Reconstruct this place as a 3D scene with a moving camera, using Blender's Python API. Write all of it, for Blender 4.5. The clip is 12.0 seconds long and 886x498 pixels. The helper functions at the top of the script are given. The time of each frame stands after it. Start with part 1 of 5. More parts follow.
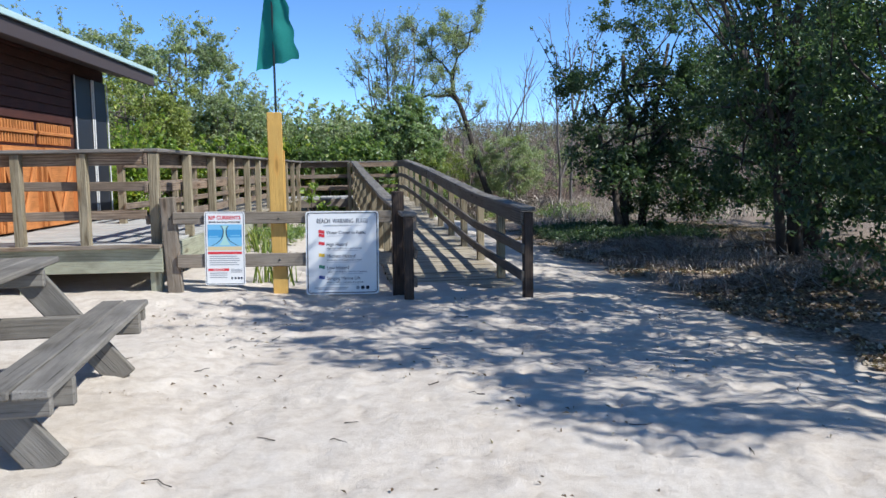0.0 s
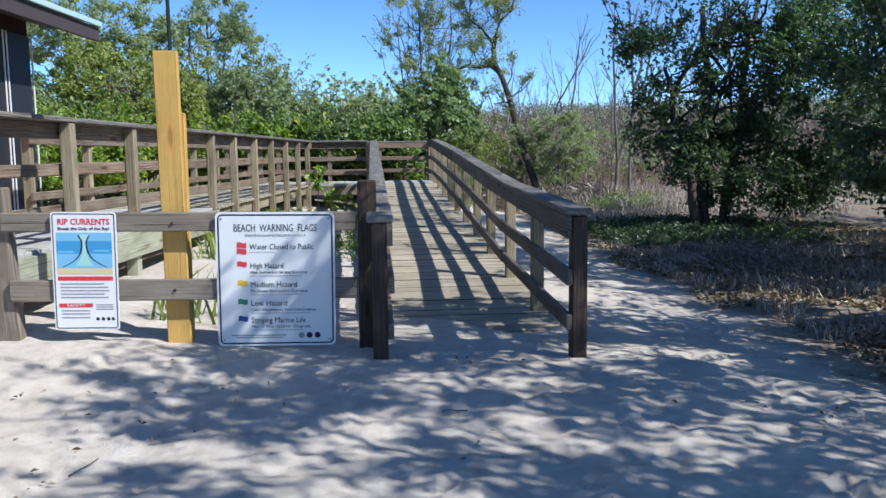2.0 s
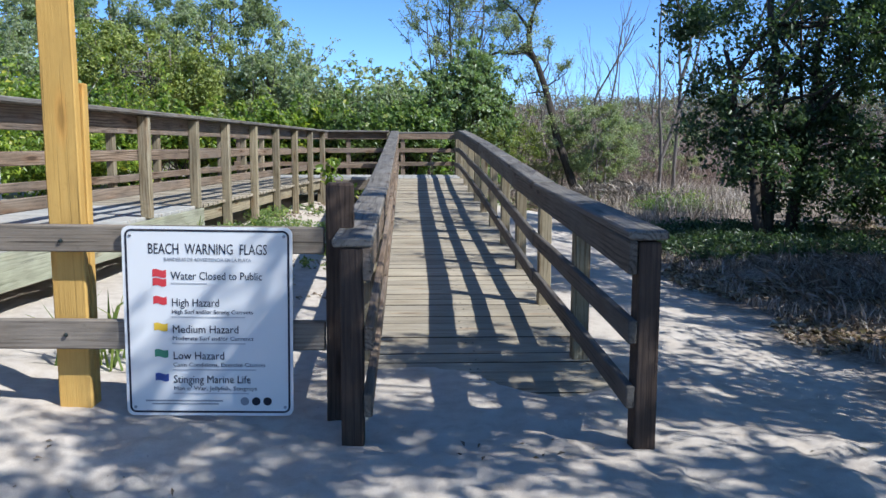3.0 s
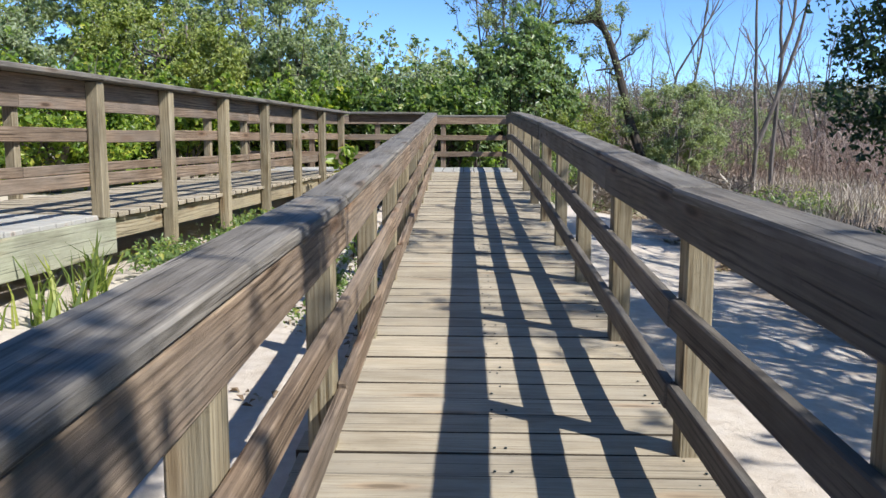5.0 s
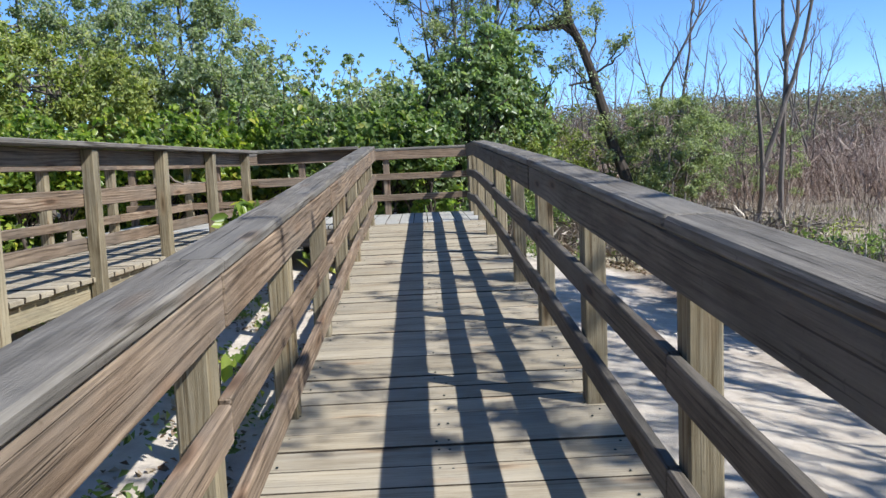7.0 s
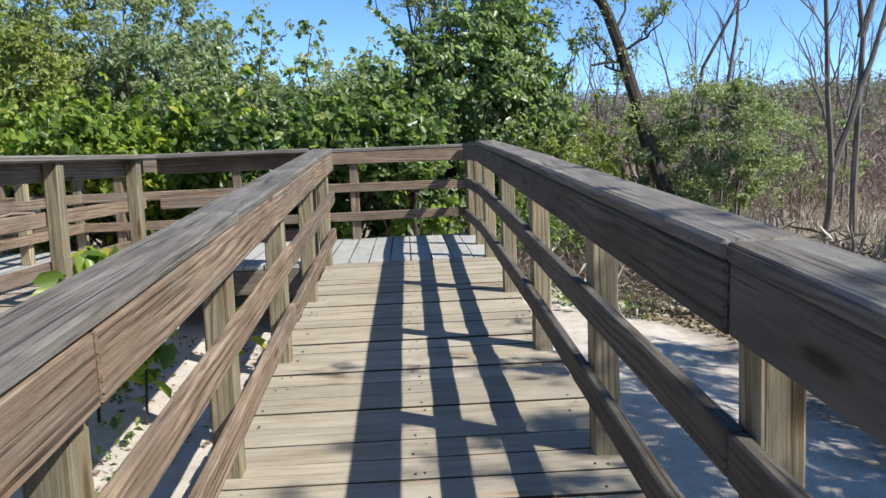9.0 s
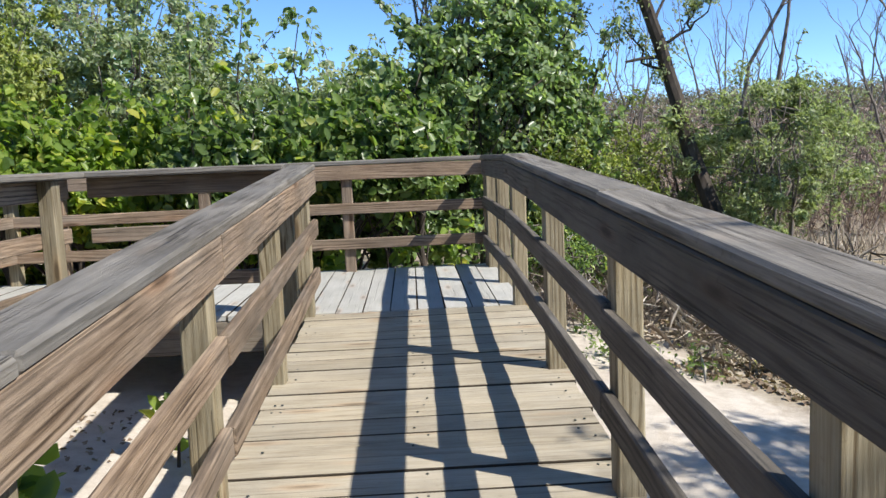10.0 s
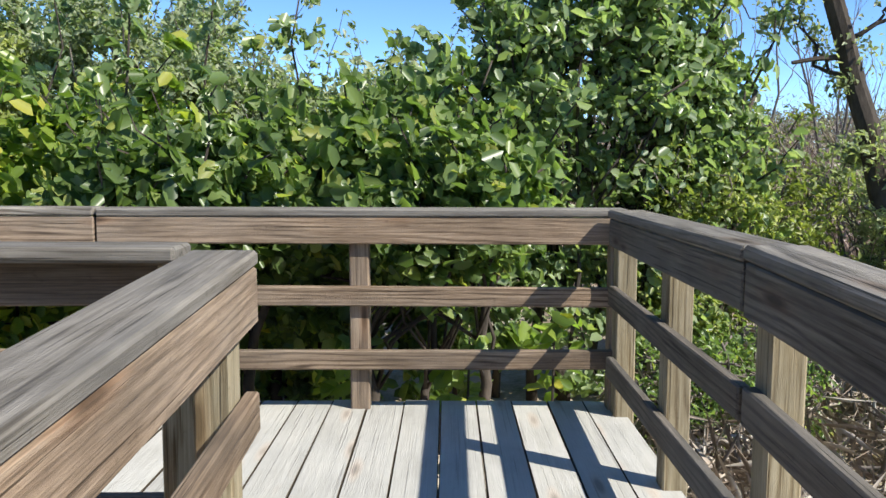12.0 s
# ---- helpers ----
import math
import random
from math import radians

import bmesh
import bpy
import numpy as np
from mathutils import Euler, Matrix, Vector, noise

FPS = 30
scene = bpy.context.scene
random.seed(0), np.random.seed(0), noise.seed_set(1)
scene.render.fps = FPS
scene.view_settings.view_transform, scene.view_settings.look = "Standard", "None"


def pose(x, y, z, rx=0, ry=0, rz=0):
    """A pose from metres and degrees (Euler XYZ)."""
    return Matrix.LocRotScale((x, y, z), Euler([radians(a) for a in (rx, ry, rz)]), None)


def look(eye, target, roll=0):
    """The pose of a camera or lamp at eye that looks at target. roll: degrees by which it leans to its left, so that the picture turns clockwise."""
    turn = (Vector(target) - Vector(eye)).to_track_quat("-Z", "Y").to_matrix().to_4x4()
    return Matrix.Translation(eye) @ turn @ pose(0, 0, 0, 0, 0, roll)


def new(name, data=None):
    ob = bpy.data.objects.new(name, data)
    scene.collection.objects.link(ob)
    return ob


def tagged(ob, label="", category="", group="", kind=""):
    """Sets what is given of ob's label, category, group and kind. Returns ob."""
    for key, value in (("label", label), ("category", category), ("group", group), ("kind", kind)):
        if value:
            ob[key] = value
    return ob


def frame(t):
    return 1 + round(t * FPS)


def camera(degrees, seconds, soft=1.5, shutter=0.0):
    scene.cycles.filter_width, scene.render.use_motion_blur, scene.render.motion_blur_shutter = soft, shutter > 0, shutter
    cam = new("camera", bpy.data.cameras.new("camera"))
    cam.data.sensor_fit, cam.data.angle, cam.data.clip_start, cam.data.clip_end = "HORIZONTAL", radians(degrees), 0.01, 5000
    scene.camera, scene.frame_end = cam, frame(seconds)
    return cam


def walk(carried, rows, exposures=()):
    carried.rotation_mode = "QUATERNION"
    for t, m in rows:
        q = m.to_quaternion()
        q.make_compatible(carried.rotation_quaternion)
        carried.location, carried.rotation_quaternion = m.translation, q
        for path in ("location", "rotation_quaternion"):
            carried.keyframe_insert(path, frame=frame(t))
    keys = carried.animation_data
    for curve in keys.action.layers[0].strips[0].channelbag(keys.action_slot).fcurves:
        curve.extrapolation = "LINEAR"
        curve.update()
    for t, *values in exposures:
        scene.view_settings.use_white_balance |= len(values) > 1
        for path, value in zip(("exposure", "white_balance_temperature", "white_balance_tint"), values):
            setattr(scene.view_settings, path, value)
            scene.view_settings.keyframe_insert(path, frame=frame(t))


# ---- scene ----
cam = camera(56.2, 12.0)
METRES, EYE, TILT, LEAN, TURN = 21.6, 1.43, 0.3, 0.0, -7.85
ROWS = [
    (0.0, 0.0, 0.0, 0.0, -0.09, -5.83, 0.9),
    (0.5, 0.0052, 0.0413, -0.0003, 0.99, -6.9, 0.66),
    (1.0, 0.0089, 0.0825, -0.0005, 1.95, -7.03, 0.58),
    (1.5, 0.013, 0.124, -0.002, 2.45, -6.91, 0.74),
    (2.0, 0.0171, 0.1665, -0.0039, 3.39, -6.88, 0.7),
    (2.5, 0.0186, 0.2079, -0.0041, 4.49, -7.13, 0.41),
    (3.0, 0.0181, 0.2482, -0.0044, 5.7, -7.38, -0.08),
    (5.0, 0.0059, 0.4157, -0.0107, 9.41, -7.91, -0.12),
    (5.5, 0.0017, 0.4592, -0.0099, 9.73, -7.51, 0.72),
    (6.0, -0.003, 0.5011, -0.0076, 8.98, -6.84, 1.68),
    (6.5, -0.0076, 0.5429, -0.0054, 7.49, -6.38, 2.26),
    (7.0, -0.0128, 0.5845, -0.0039, 6.33, -6.13, 2.57),
    (7.5, -0.018, 0.6252, -0.0021, 5.6, -6.19, 2.69),
    (9.5, -0.039, 0.7895, 0.0069, 5.17, -7.11, 2.33),
    (10.0, -0.0444, 0.8294, 0.0087, 5.53, -6.75, 2.39),
    (10.5, -0.0515, 0.8692, 0.0105, 5.91, -6.78, 1.84),
    (11.0, -0.0603, 0.9105, 0.0125, 6.62, -6.65, 1.07),
    (11.5, -0.0664, 0.9514, 0.015, 7.34, -6.29, 0.42),
    (12.0, -0.0738, 0.9917, 0.017, 8.13, -5.98, -0.13),
]
walk(cam, [(t, pose(0, 0, EYE, TILT, LEAN, TURN) @ pose(METRES * x, METRES * y, METRES * z, 90 + pitch, roll, yaw)) for t, x, y, z, yaw, pitch, roll in ROWS], exposures=[(0.0, 0.74, 6150, 8), (2.5, 0.76, 5950, 8), (5.0, 0.92, 6450, 9), (7.5, 0.84, 6300, 8), (9.5, 0.92, 6600, 8), (12.0, 1.14, 6800, 7)])

# ---- light ----
TO_SUN = Vector((0.775, -0.47, 0.89)).normalized()
sun = new("sun", bpy.data.lights.new("sun", "SUN"))
sun.data.energy, sun.data.angle, sun.data.color = 3.65, radians(0.53), (1.0, 0.965, 0.92)
sun.matrix_world = look((12, -8, 20), Vector((12, -8, 20)) - TO_SUN)
world = bpy.data.worlds.new("sky")
scene.world = world
world.use_nodes = True
sky = world.node_tree.nodes.new("ShaderNodeTexSky")
sky.sky_type, sky.sun_disc = "NISHITA", False
sky.sun_elevation, sky.sun_rotation = math.asin(TO_SUN.z), math.atan2(TO_SUN.x, TO_SUN.y)
sky.altitude, sky.air_density, sky.dust_density, sky.ozone_density = 3000, 0.62, 0.0, 2.6
tint = world.node_tree.nodes.new("ShaderNodeHueSaturation")
tint.inputs["Saturation"].default_value = 1.12
world.node_tree.links.new(sky.outputs[0], tint.inputs["Color"])
world.node_tree.links.new(tint.outputs[0], world.node_tree.nodes["Background"].inputs[0])
world.node_tree.nodes["Background"].inputs[1].default_value = 0.15

# ---- materials ----


class Nodes:
    """A node material with short calls."""

    def __init__(self, name):
        self.mat = bpy.data.materials.new(name)
        self.mat.use_nodes = True
        self.tree = self.mat.node_tree
        self.bsdf = self.tree.nodes["Principled BSDF"]
        self.out = self.tree.nodes["Material Output"]

    def add(self, kind, **sockets):
        n = self.tree.nodes.new("ShaderNode" + kind)
        for k, v in sockets.items():
            self.put(n, k, v)
        return n

    def put(self, n, k, v):
        s = n.inputs[int(k[1:])] if k[0] == "i" and k[1:].isdigit() else n.inputs[k]
        if isinstance(v, bpy.types.NodeSocket):
            self.tree.links.new(v, s)
        else:
            s.default_value = v

    def coords(self):
        return self.add("TexCoord").outputs["Object"]

    def random(self):
        return self.add("ObjectInfo").outputs["Random"]

    def scaled(self, vec, scale, offset=None):
        n = self.add("Mapping", Vector=vec, Scale=scale)
        if offset is not None:
            self.put(n, "Location", offset)
        return n.outputs[0]

    def noise(self, vec, scale, detail=4.0, rough=0.6, distort=0.0):
        n = self.add("TexNoise", Vector=vec, Scale=scale, Detail=detail, Roughness=rough, Distortion=distort)
        return n.outputs[0]

    def ramp(self, fac, stops):
        n = self.add("ValToRGB", Fac=fac)
        e = n.color_ramp.elements
        while len(e) < len(stops):
            e.new(0.5)
        for el, (p, c) in zip(e, stops):
            el.position, el.color = p, (*c, 1)
        return n.outputs[0]

    def mix(self, fac, a, b, mode="MIX"):
        n = self.add("MixRGB", Fac=fac, Color1=a, Color2=b)
        n.blend_type = mode
        return n.outputs[0]

    def math(self, op, a, b=0.0):
        n = self.add("Math", i0=a, i1=b)
        n.operation = op
        return n.outputs[0]

    def bump(self, height, strength, distance):
        self.put(self.bsdf, "Normal", self.add("Bump", Height=height, Strength=strength, Distance=distance).outputs[0])

    def finish(self, colour, rough, spec=0.3):
        self.put(self.bsdf, "Base Color", colour)
        self.put(self.bsdf, "Roughness", rough)
        self.put(self.bsdf, "Specular IOR Level", spec)
        return self.mat


def col(c):
    return (*c, 1.0)


def wood(name, dark, mid, light, weather=0.5, grey=(0.30, 0.29, 0.27), knots=True, contrast=1.0, tone=0.25, worn=0.6):
    """Weathered boards whose grain runs along the local x axis."""
    m = Nodes(name)
    shift = m.add("CombineXYZ", X=m.math("MULTIPLY", m.random(), 37.0), Y=m.math("MULTIPLY", m.random(), 11.0), Z=m.math("MULTIPLY", m.random(), 23.0)).outputs[0]
    vec = m.add("VectorMath", i0=m.coords(), i1=shift).outputs[0]
    warp = m.noise(m.scaled(vec, (0.9, 4, 4)), 1.0, 2.0)
    heart = m.add("CombineXYZ", X=m.math("MULTIPLY", m.random(), 61.0), Y=m.math("SUBTRACT", m.math("MULTIPLY", m.random(), 0.12), 0.06), Z=m.math("ADD", m.math("MULTIPLY", m.random(), 0.10), 0.05)).outputs[0]
    log = m.add("VectorMath", i0=m.coords(), i1=heart).outputs[0]
    rings = m.add("TexWave", Vector=m.scaled(log, (0.13, 1, 1)), Scale=12.0, Distortion=13.0, Detail=4.0)
    rings.wave_type, rings.rings_direction = "RINGS", "X"
    m.put(rings, "Detail Scale", 0.55)
    figure = m.ramp(rings.outputs[1], [(0.15, (1, 1, 1)), (0.6, (0.72, 0.72, 0.72)), (0.8, (0.3, 0.3, 0.3)), (0.95, (0.0, 0.0, 0.0))])
    fibre = m.noise(m.scaled(vec, (3.2, 150, 150)), 1.0, 6.0, 0.72)
    grain = m.math("ADD", m.math("MULTIPLY", m.math("SUBTRACT", figure, 0.5), m.math("MULTIPLY", m.ramp(m.noise(m.scaled(vec, (1.6, 9, 9)), 1.0, 2.0), [(0.38, (0.0, 0.0, 0.0)), (0.66, (1, 1, 1))]), 0.26 * contrast)), fibre)
    colour = m.ramp(grain, [(0.28, dark), (0.5, mid), (0.74, light)])
    colour = m.mix(m.math("MULTIPLY", m.ramp(warp, [(0.4, (0, 0, 0)), (0.66, (1, 1, 1))]), weather * 0.7), colour, m.mix(m.math("MULTIPLY", fibre, 0.9), col([g * 1.25 for g in grey]), col([g * 0.6 for g in grey])))
    if knots:
        v = m.add("TexVoronoi", Vector=m.scaled(vec, (1.5, 7, 7)), Scale=1.0)
        spot = m.ramp(v.outputs[0], [(0.07, (1, 1, 1)), (0.15, (0, 0, 0))])
        ring = m.ramp(v.outputs[0], [(0.10, (1, 1, 1)), (0.26, (0, 0, 0))])
        colour = m.mix(m.math("MULTIPLY", ring, 0.5), colour, col((mid[0] * 1.15, mid[1] * 0.88, mid[2] * 0.7)))
        colour = m.mix(m.math("MULTIPLY", spot, 0.7), colour, col([c * 0.5 for c in dark]))
    crack = m.ramp(m.noise(m.scaled(vec, (1.1, 85, 85)), 1.0, 2.0, 0.5), [(0.315, (0.12, 0.11, 0.1)), (0.36, (1, 1, 1))])
    colour = m.mix(worn, colour, crack, "MULTIPLY")
    stain = m.ramp(m.noise(m.scaled(vec, (1, 2.5, 2.5)), 2.6, 4.0), [(0.3, (0.55, 0.53, 0.5)), (0.5, (0.88, 0.87, 0.85)), (0.68, (1.12, 1.1, 1.06))])
    colour = m.mix(worn + 0.15, colour, stain, "MULTIPLY")
    mould = m.ramp(m.noise(vec, 34.0, 3.0, 0.7), [(0.62, (0, 0, 0)), (0.72, (1, 1, 1))])
    colour = m.mix(m.math("MULTIPLY", mould, 0.28), colour, col([c * 0.7 for c in dark]))
    bright = m.add("HueSaturation", Color=colour, Value=m.math("ADD", m.math("MULTIPLY", m.random(), tone), 1.0 - tone / 2))
    height = m.math("ADD", m.math("ADD", m.math("MULTIPLY", fibre, 0.7), m.math("MULTIPLY", figure, 0.12)), m.math("MULTIPLY", m.add("RGBToBW", Color=crack).outputs[0], 0.6))
    m.bump(height, 0.8, 0.005)
    return m.finish(bright.outputs[0], m.ramp(fibre, [(0.3, (0.62,) * 3), (0.7, (0.9,) * 3)]), 0.25)


def plain(name, colour, rough=0.6, spec=0.3, metal=0.0, scale=30.0, vary=0.12, bump=0.15):
    """Painted or metal surfaces with slight dirt."""
    m = Nodes(name)
    n = m.noise(m.coords(), scale, 4.0)
    big = m.noise(m.coords(), 3.0, 3.0)
    lo = [c * (1 - vary) for c in colour]
    c = m.mix(m.math("MULTIPLY", n, 0.8), col(colour), col(lo))
    c = m.mix(m.math("MULTIPLY", big, 0.5), c, col([x * (1 - vary) for x in lo]))
    m.put(m.bsdf, "Metallic", metal)
    m.bump(n, bump, 0.002)
    return m.finish(c, rough, spec)


def foliage(name, stops, rough=0.42, through_light=0.28, spec=0.45):
    """Leaves: tone varies leaf by leaf, some light passes through."""
    m = Nodes(name)
    isl = m.add("NewGeometry").outputs["Random Per Island"]
    c = m.ramp(isl, stops)
    blotch = m.noise(m.coords(), 0.7, 2.0)
    c = m.mix(0.55, c, m.ramp(blotch, [(0.35, (0.62, 0.66, 0.6)), (0.65, (1.0, 1.0, 0.92))]), "MULTIPLY")
    m.finish(c, rough, spec)
    t = m.add("BsdfTranslucent", Color=m.mix(1.0, c, col((1.35, 1.5, 0.7)), "MULTIPLY"))
    mix = m.add("MixShader", i0=through_light, i1=m.bsdf.outputs[0], i2=t.outputs[0])
    m.tree.links.new(mix.outputs[0], m.out.inputs[0])
    return m.mat


def bark(name, a, b, scale=8.0):
    m = Nodes(name)
    n = m.noise(m.scaled(m.coords(), (1, 1, 0.3)), scale, 5.0, 0.7)
    m.bump(n, 0.8, 0.02)
    return m.finish(m.ramp(n, [(0.3, a), (0.7, b)]), 0.9, 0.15)


def stems(name, stops):
    m = Nodes(name)
    return m.finish(m.ramp(m.add("NewGeometry").outputs["Random Per Island"], stops), 0.85, 0.15)


def sand_ground():
    m = Nodes("sand and leaf litter")
    vec = m.coords()
    xyz = m.add("SeparateXYZ", Vector=vec)
    fine = m.noise(vec, 160.0, 3.0, 0.7)
    mid = m.noise(vec, 9.0, 5.0, 0.65)
    big = m.noise(vec, 0.9, 4.0)
    sand = m.ramp(mid, [(0.25, (0.50, 0.43, 0.355)), (0.5, (0.62, 0.555, 0.475)), (0.75, (0.69, 0.63, 0.555))])
    sand = m.mix(0.5, sand, m.ramp(big, [(0.35, (0.86, 0.82, 0.78)), (0.65, (1, 1, 1))]), "MULTIPLY")
    sand = m.mix(0.35, sand, m.ramp(fine, [(0.3, (0.7, 0.68, 0.64)), (0.6, (1, 1, 1))]), "MULTIPLY")
    speck = m.add("TexVoronoi", Vector=vec, Scale=17.0)
    dots = m.math("MULTIPLY", m.ramp(speck.outputs[0], [(0.05, (1, 1, 1)), (0.09, (0, 0, 0))]), m.ramp(big, [(0.5, (0, 0, 0)), (0.6, (1, 1, 1))]))
    sand = m.mix(m.math("MULTIPLY", dots, 0.6), sand, col((0.16, 0.11, 0.075)))
    litter = m.ramp(m.noise(vec, 22.0, 6.0, 0.75), [(0.3, (0.09, 0.066, 0.05)), (0.5, (0.24, 0.185, 0.14)), (0.7, (0.48, 0.41, 0.335))])
    scrub = m.ramp(m.noise(vec, 2.2, 5.0, 0.7), [(0.30, (0.17, 0.18, 0.06)), (0.42, (0.33, 0.28, 0.17)), (0.6, (0.53, 0.46, 0.37))])
    wob = m.math("ADD", m.math("MULTIPLY", m.noise(vec, 1.1, 4.0), 1.6), m.math("MULTIPLY", m.noise(vec, 6.0, 3.0), 0.5))
    east = m.math("ADD", xyz.outputs[0], wob)
    litter_mask = m.ramp(m.math("SUBTRACT", east, 4.75), [(0.0, (0, 0, 0)), (0.55, (1, 1, 1))])
    north = m.math("ADD", xyz.outputs[1], m.math("MULTIPLY", wob, 1.5))
    scrub_mask = m.ramp(m.math("MULTIPLY", m.math("SUBTRACT", north, 23.5), 0.2), [(0.0, (0, 0, 0)), (0.6, (1, 1, 1))])
    east_half = m.ramp(m.math("SUBTRACT", east, 4.8), [(0.0, (0, 0, 0)), (0.5, (1, 1, 1))])
    far_mask = m.ramp(m.math("MULTIPLY", m.math("SUBTRACT", north, 27.5), 0.4), [(0.0, (0, 0, 0)), (0.8, (1, 1, 1))])
    colour = m.mix(litter_mask, sand, litter)
    colour = m.mix(m.math("MULTIPLY", scrub_mask, east_half), colour, scrub)
    colour = m.mix(far_mask, colour, m.mix(0.5, scrub, litter))
    m.bump(m.math("ADD", m.math("MULTIPLY", mid, 0.8), m.math("MULTIPLY", fine, 0.25)), 0.7, 0.03)
    return m.finish(colour, 0.95, 0.1)


M_SAND = sand_ground()
M_DECK = wood("weathered tan deck boards", (0.26, 0.21, 0.14), (0.42, 0.36, 0.265), (0.52, 0.465, 0.36), 0.45, (0.45, 0.42, 0.36), True, 0.5, 0.26, 0.38)
M_LAND = wood("bleached grey deck boards", (0.38, 0.365, 0.33), (0.455, 0.445, 0.41), (0.52, 0.51, 0.475), 0.3, (0.47, 0.465, 0.44), True, 0.2, 0.16, 0.22)
M_RAIL = wood("brown weathered rail boards", (0.065, 0.042, 0.026), (0.225, 0.16, 0.11), (0.40, 0.305, 0.22), 0.6, (0.25, 0.225, 0.195), True, 1.2, 0.35)
# grey wood coloured darker than the caps: shade of the sunless side included
M_RAIL_GREY_SHADE = wood("grey weathered rail boards, darkened for shade", (0.035, 0.029, 0.024), (0.125, 0.108, 0.09), (0.215, 0.19, 0.16), 0.75, (0.155, 0.148, 0.136), True, 1.0, 0.25)
# plank sides coloured dark so the gaps show as dark lines despite the sun
M_EDGE = plain("plank edges darkened for the gaps", (0.085, 0.068, 0.05), 0.95, 0.1, 0.0, 40.0, 0.4, 0.3)
M_CAP = wood("grey weathered cap boards", (0.055, 0.046, 0.036), (0.185, 0.166, 0.142), (0.31, 0.285, 0.25), 0.75, (0.215, 0.208, 0.196), True, 1.1, 0.25)
M_POST = wood("pale treated posts", (0.12, 0.08, 0.038), (0.30, 0.25, 0.16), (0.42, 0.365, 0.26), 0.5, (0.31, 0.285, 0.225), True, 1.2, 0.3)
M_FASC = wood("pale green treated fascia", (0.24, 0.25, 0.17), (0.37, 0.38, 0.275), (0.45, 0.455, 0.35), 0.35, (0.40, 0.39, 0.33), True, 0.7, 0.15)
# much darker than the other posts: first ramp posts and right fence post
M_POST_DARK = wood("dark brown posts", (0.022, 0.014, 0.010), (0.062, 0.042, 0.031), (0.115, 0.08, 0.06), 0.4, (0.08, 0.068, 0.06), True, 1.0, 0.2)
M_FENCE = wood("grey fence boards", (0.11, 0.085, 0.06), (0.235, 0.195, 0.15), (0.33, 0.28, 0.225), 0.55, (0.25, 0.23, 0.205), True, 0.8, 0.2)
M_PICNIC = wood("grey picnic table boards", (0.11, 0.095, 0.078), (0.20, 0.182, 0.155), (0.28, 0.262, 0.228), 0.6, (0.22, 0.21, 0.195), False, 0.5, 0.2)
M_YELLOW = wood("ochre painted post", (0.54, 0.315, 0.08), (0.60, 0.365, 0.10), (0.65, 0.41, 0.13), 0.12, (0.52, 0.37, 0.16), True, 0.08, 0.06, 0.2)
M_DOOR = wood("orange stained door boards", (0.30, 0.10, 0.03), (0.52, 0.20, 0.06), (0.62, 0.27, 0.09), 0.1, (0.5, 0.24, 0.1), False, 0.4, 0.15)
M_SIDING = wood("dark red-brown siding", (0.032, 0.013, 0.011), (0.07, 0.026, 0.02), (0.10, 0.038, 0.027), 0.2, (0.065, 0.032, 0.028), False, 0.3, 0.12)
M_DARK = plain("near-black painted panel", (0.025, 0.028, 0.035), 0.5)
M_WHITE = plain("white trim paint", (0.78, 0.77, 0.74), 0.5)
M_FASCIA_ROOF = plain("dark brown eave board", (0.07, 0.055, 0.055), 0.7)
M_ROOF = plain("pale mint roof metal", (0.50, 0.66, 0.62), 0.35, 0.5)
M_SIGN = plain("white sign sheet", (0.80, 0.80, 0.78), 0.38, 0.5, 0.0, 12.0, 0.05, 0.03)
M_INK = plain("black sign ink", (0.02, 0.022, 0.035), 0.45)
M_GREYINK = plain("grey sign ink", (0.32, 0.33, 0.35), 0.45)
M_FAINT = plain("faint grey sign ink", (0.52, 0.53, 0.55), 0.45)
M_RED = plain("red sign ink", (0.68, 0.055, 0.065), 0.45)
M_YEL = plain("yellow sign ink", (0.80, 0.52, 0.05), 0.45)
M_GRN = plain("green sign ink", (0.07, 0.26, 0.16), 0.45)
M_BLU = plain("blue sign ink", (0.05, 0.09, 0.32), 0.45)
M_SKYB = plain("light blue sign print", (0.22, 0.52, 0.75), 0.45)
M_SEAB = plain("blue sign print", (0.07, 0.33, 0.62), 0.45)
M_TAN = plain("sand-coloured sign print", (0.72, 0.58, 0.34), 0.45)
M_POLE = plain("dark flagpole", (0.02, 0.03, 0.03), 0.4)
M_STEEL = plain("galvanised bolt steel", (0.45, 0.45, 0.46), 0.4, 0.5, 0.9)
M_LEAF_DARK = foliage("dark evergreen leaves", [(0.0, (0.05, 0.085, 0.055)), (0.6, (0.085, 0.135, 0.075)), (1.0, (0.15, 0.205, 0.105))], 0.34, 0.42, 0.5)
M_LEAF_MID = foliage("green shrub leaves", [(0.0, (0.10, 0.155, 0.06)), (0.55, (0.19, 0.27, 0.095)), (0.9, (0.30, 0.385, 0.14)), (1.0, (0.46, 0.46, 0.13))], 0.33, 0.5, 0.5)
M_LEAF_BRIGHT = foliage("bright green shrub leaves", [(0.0, (0.10, 0.16, 0.04)), (0.45, (0.22, 0.32, 0.065)), (0.85, (0.41, 0.49, 0.10)), (1.0, (0.60, 0.55, 0.12))], 0.34, 0.52)
M_LEAF_OLIVE = foliage("olive tree leaves", [(0.0, (0.20, 0.24, 0.16)), (0.6, (0.33, 0.38, 0.24)), (1.0, (0.48, 0.51, 0.34))], 0.45, 0.5)
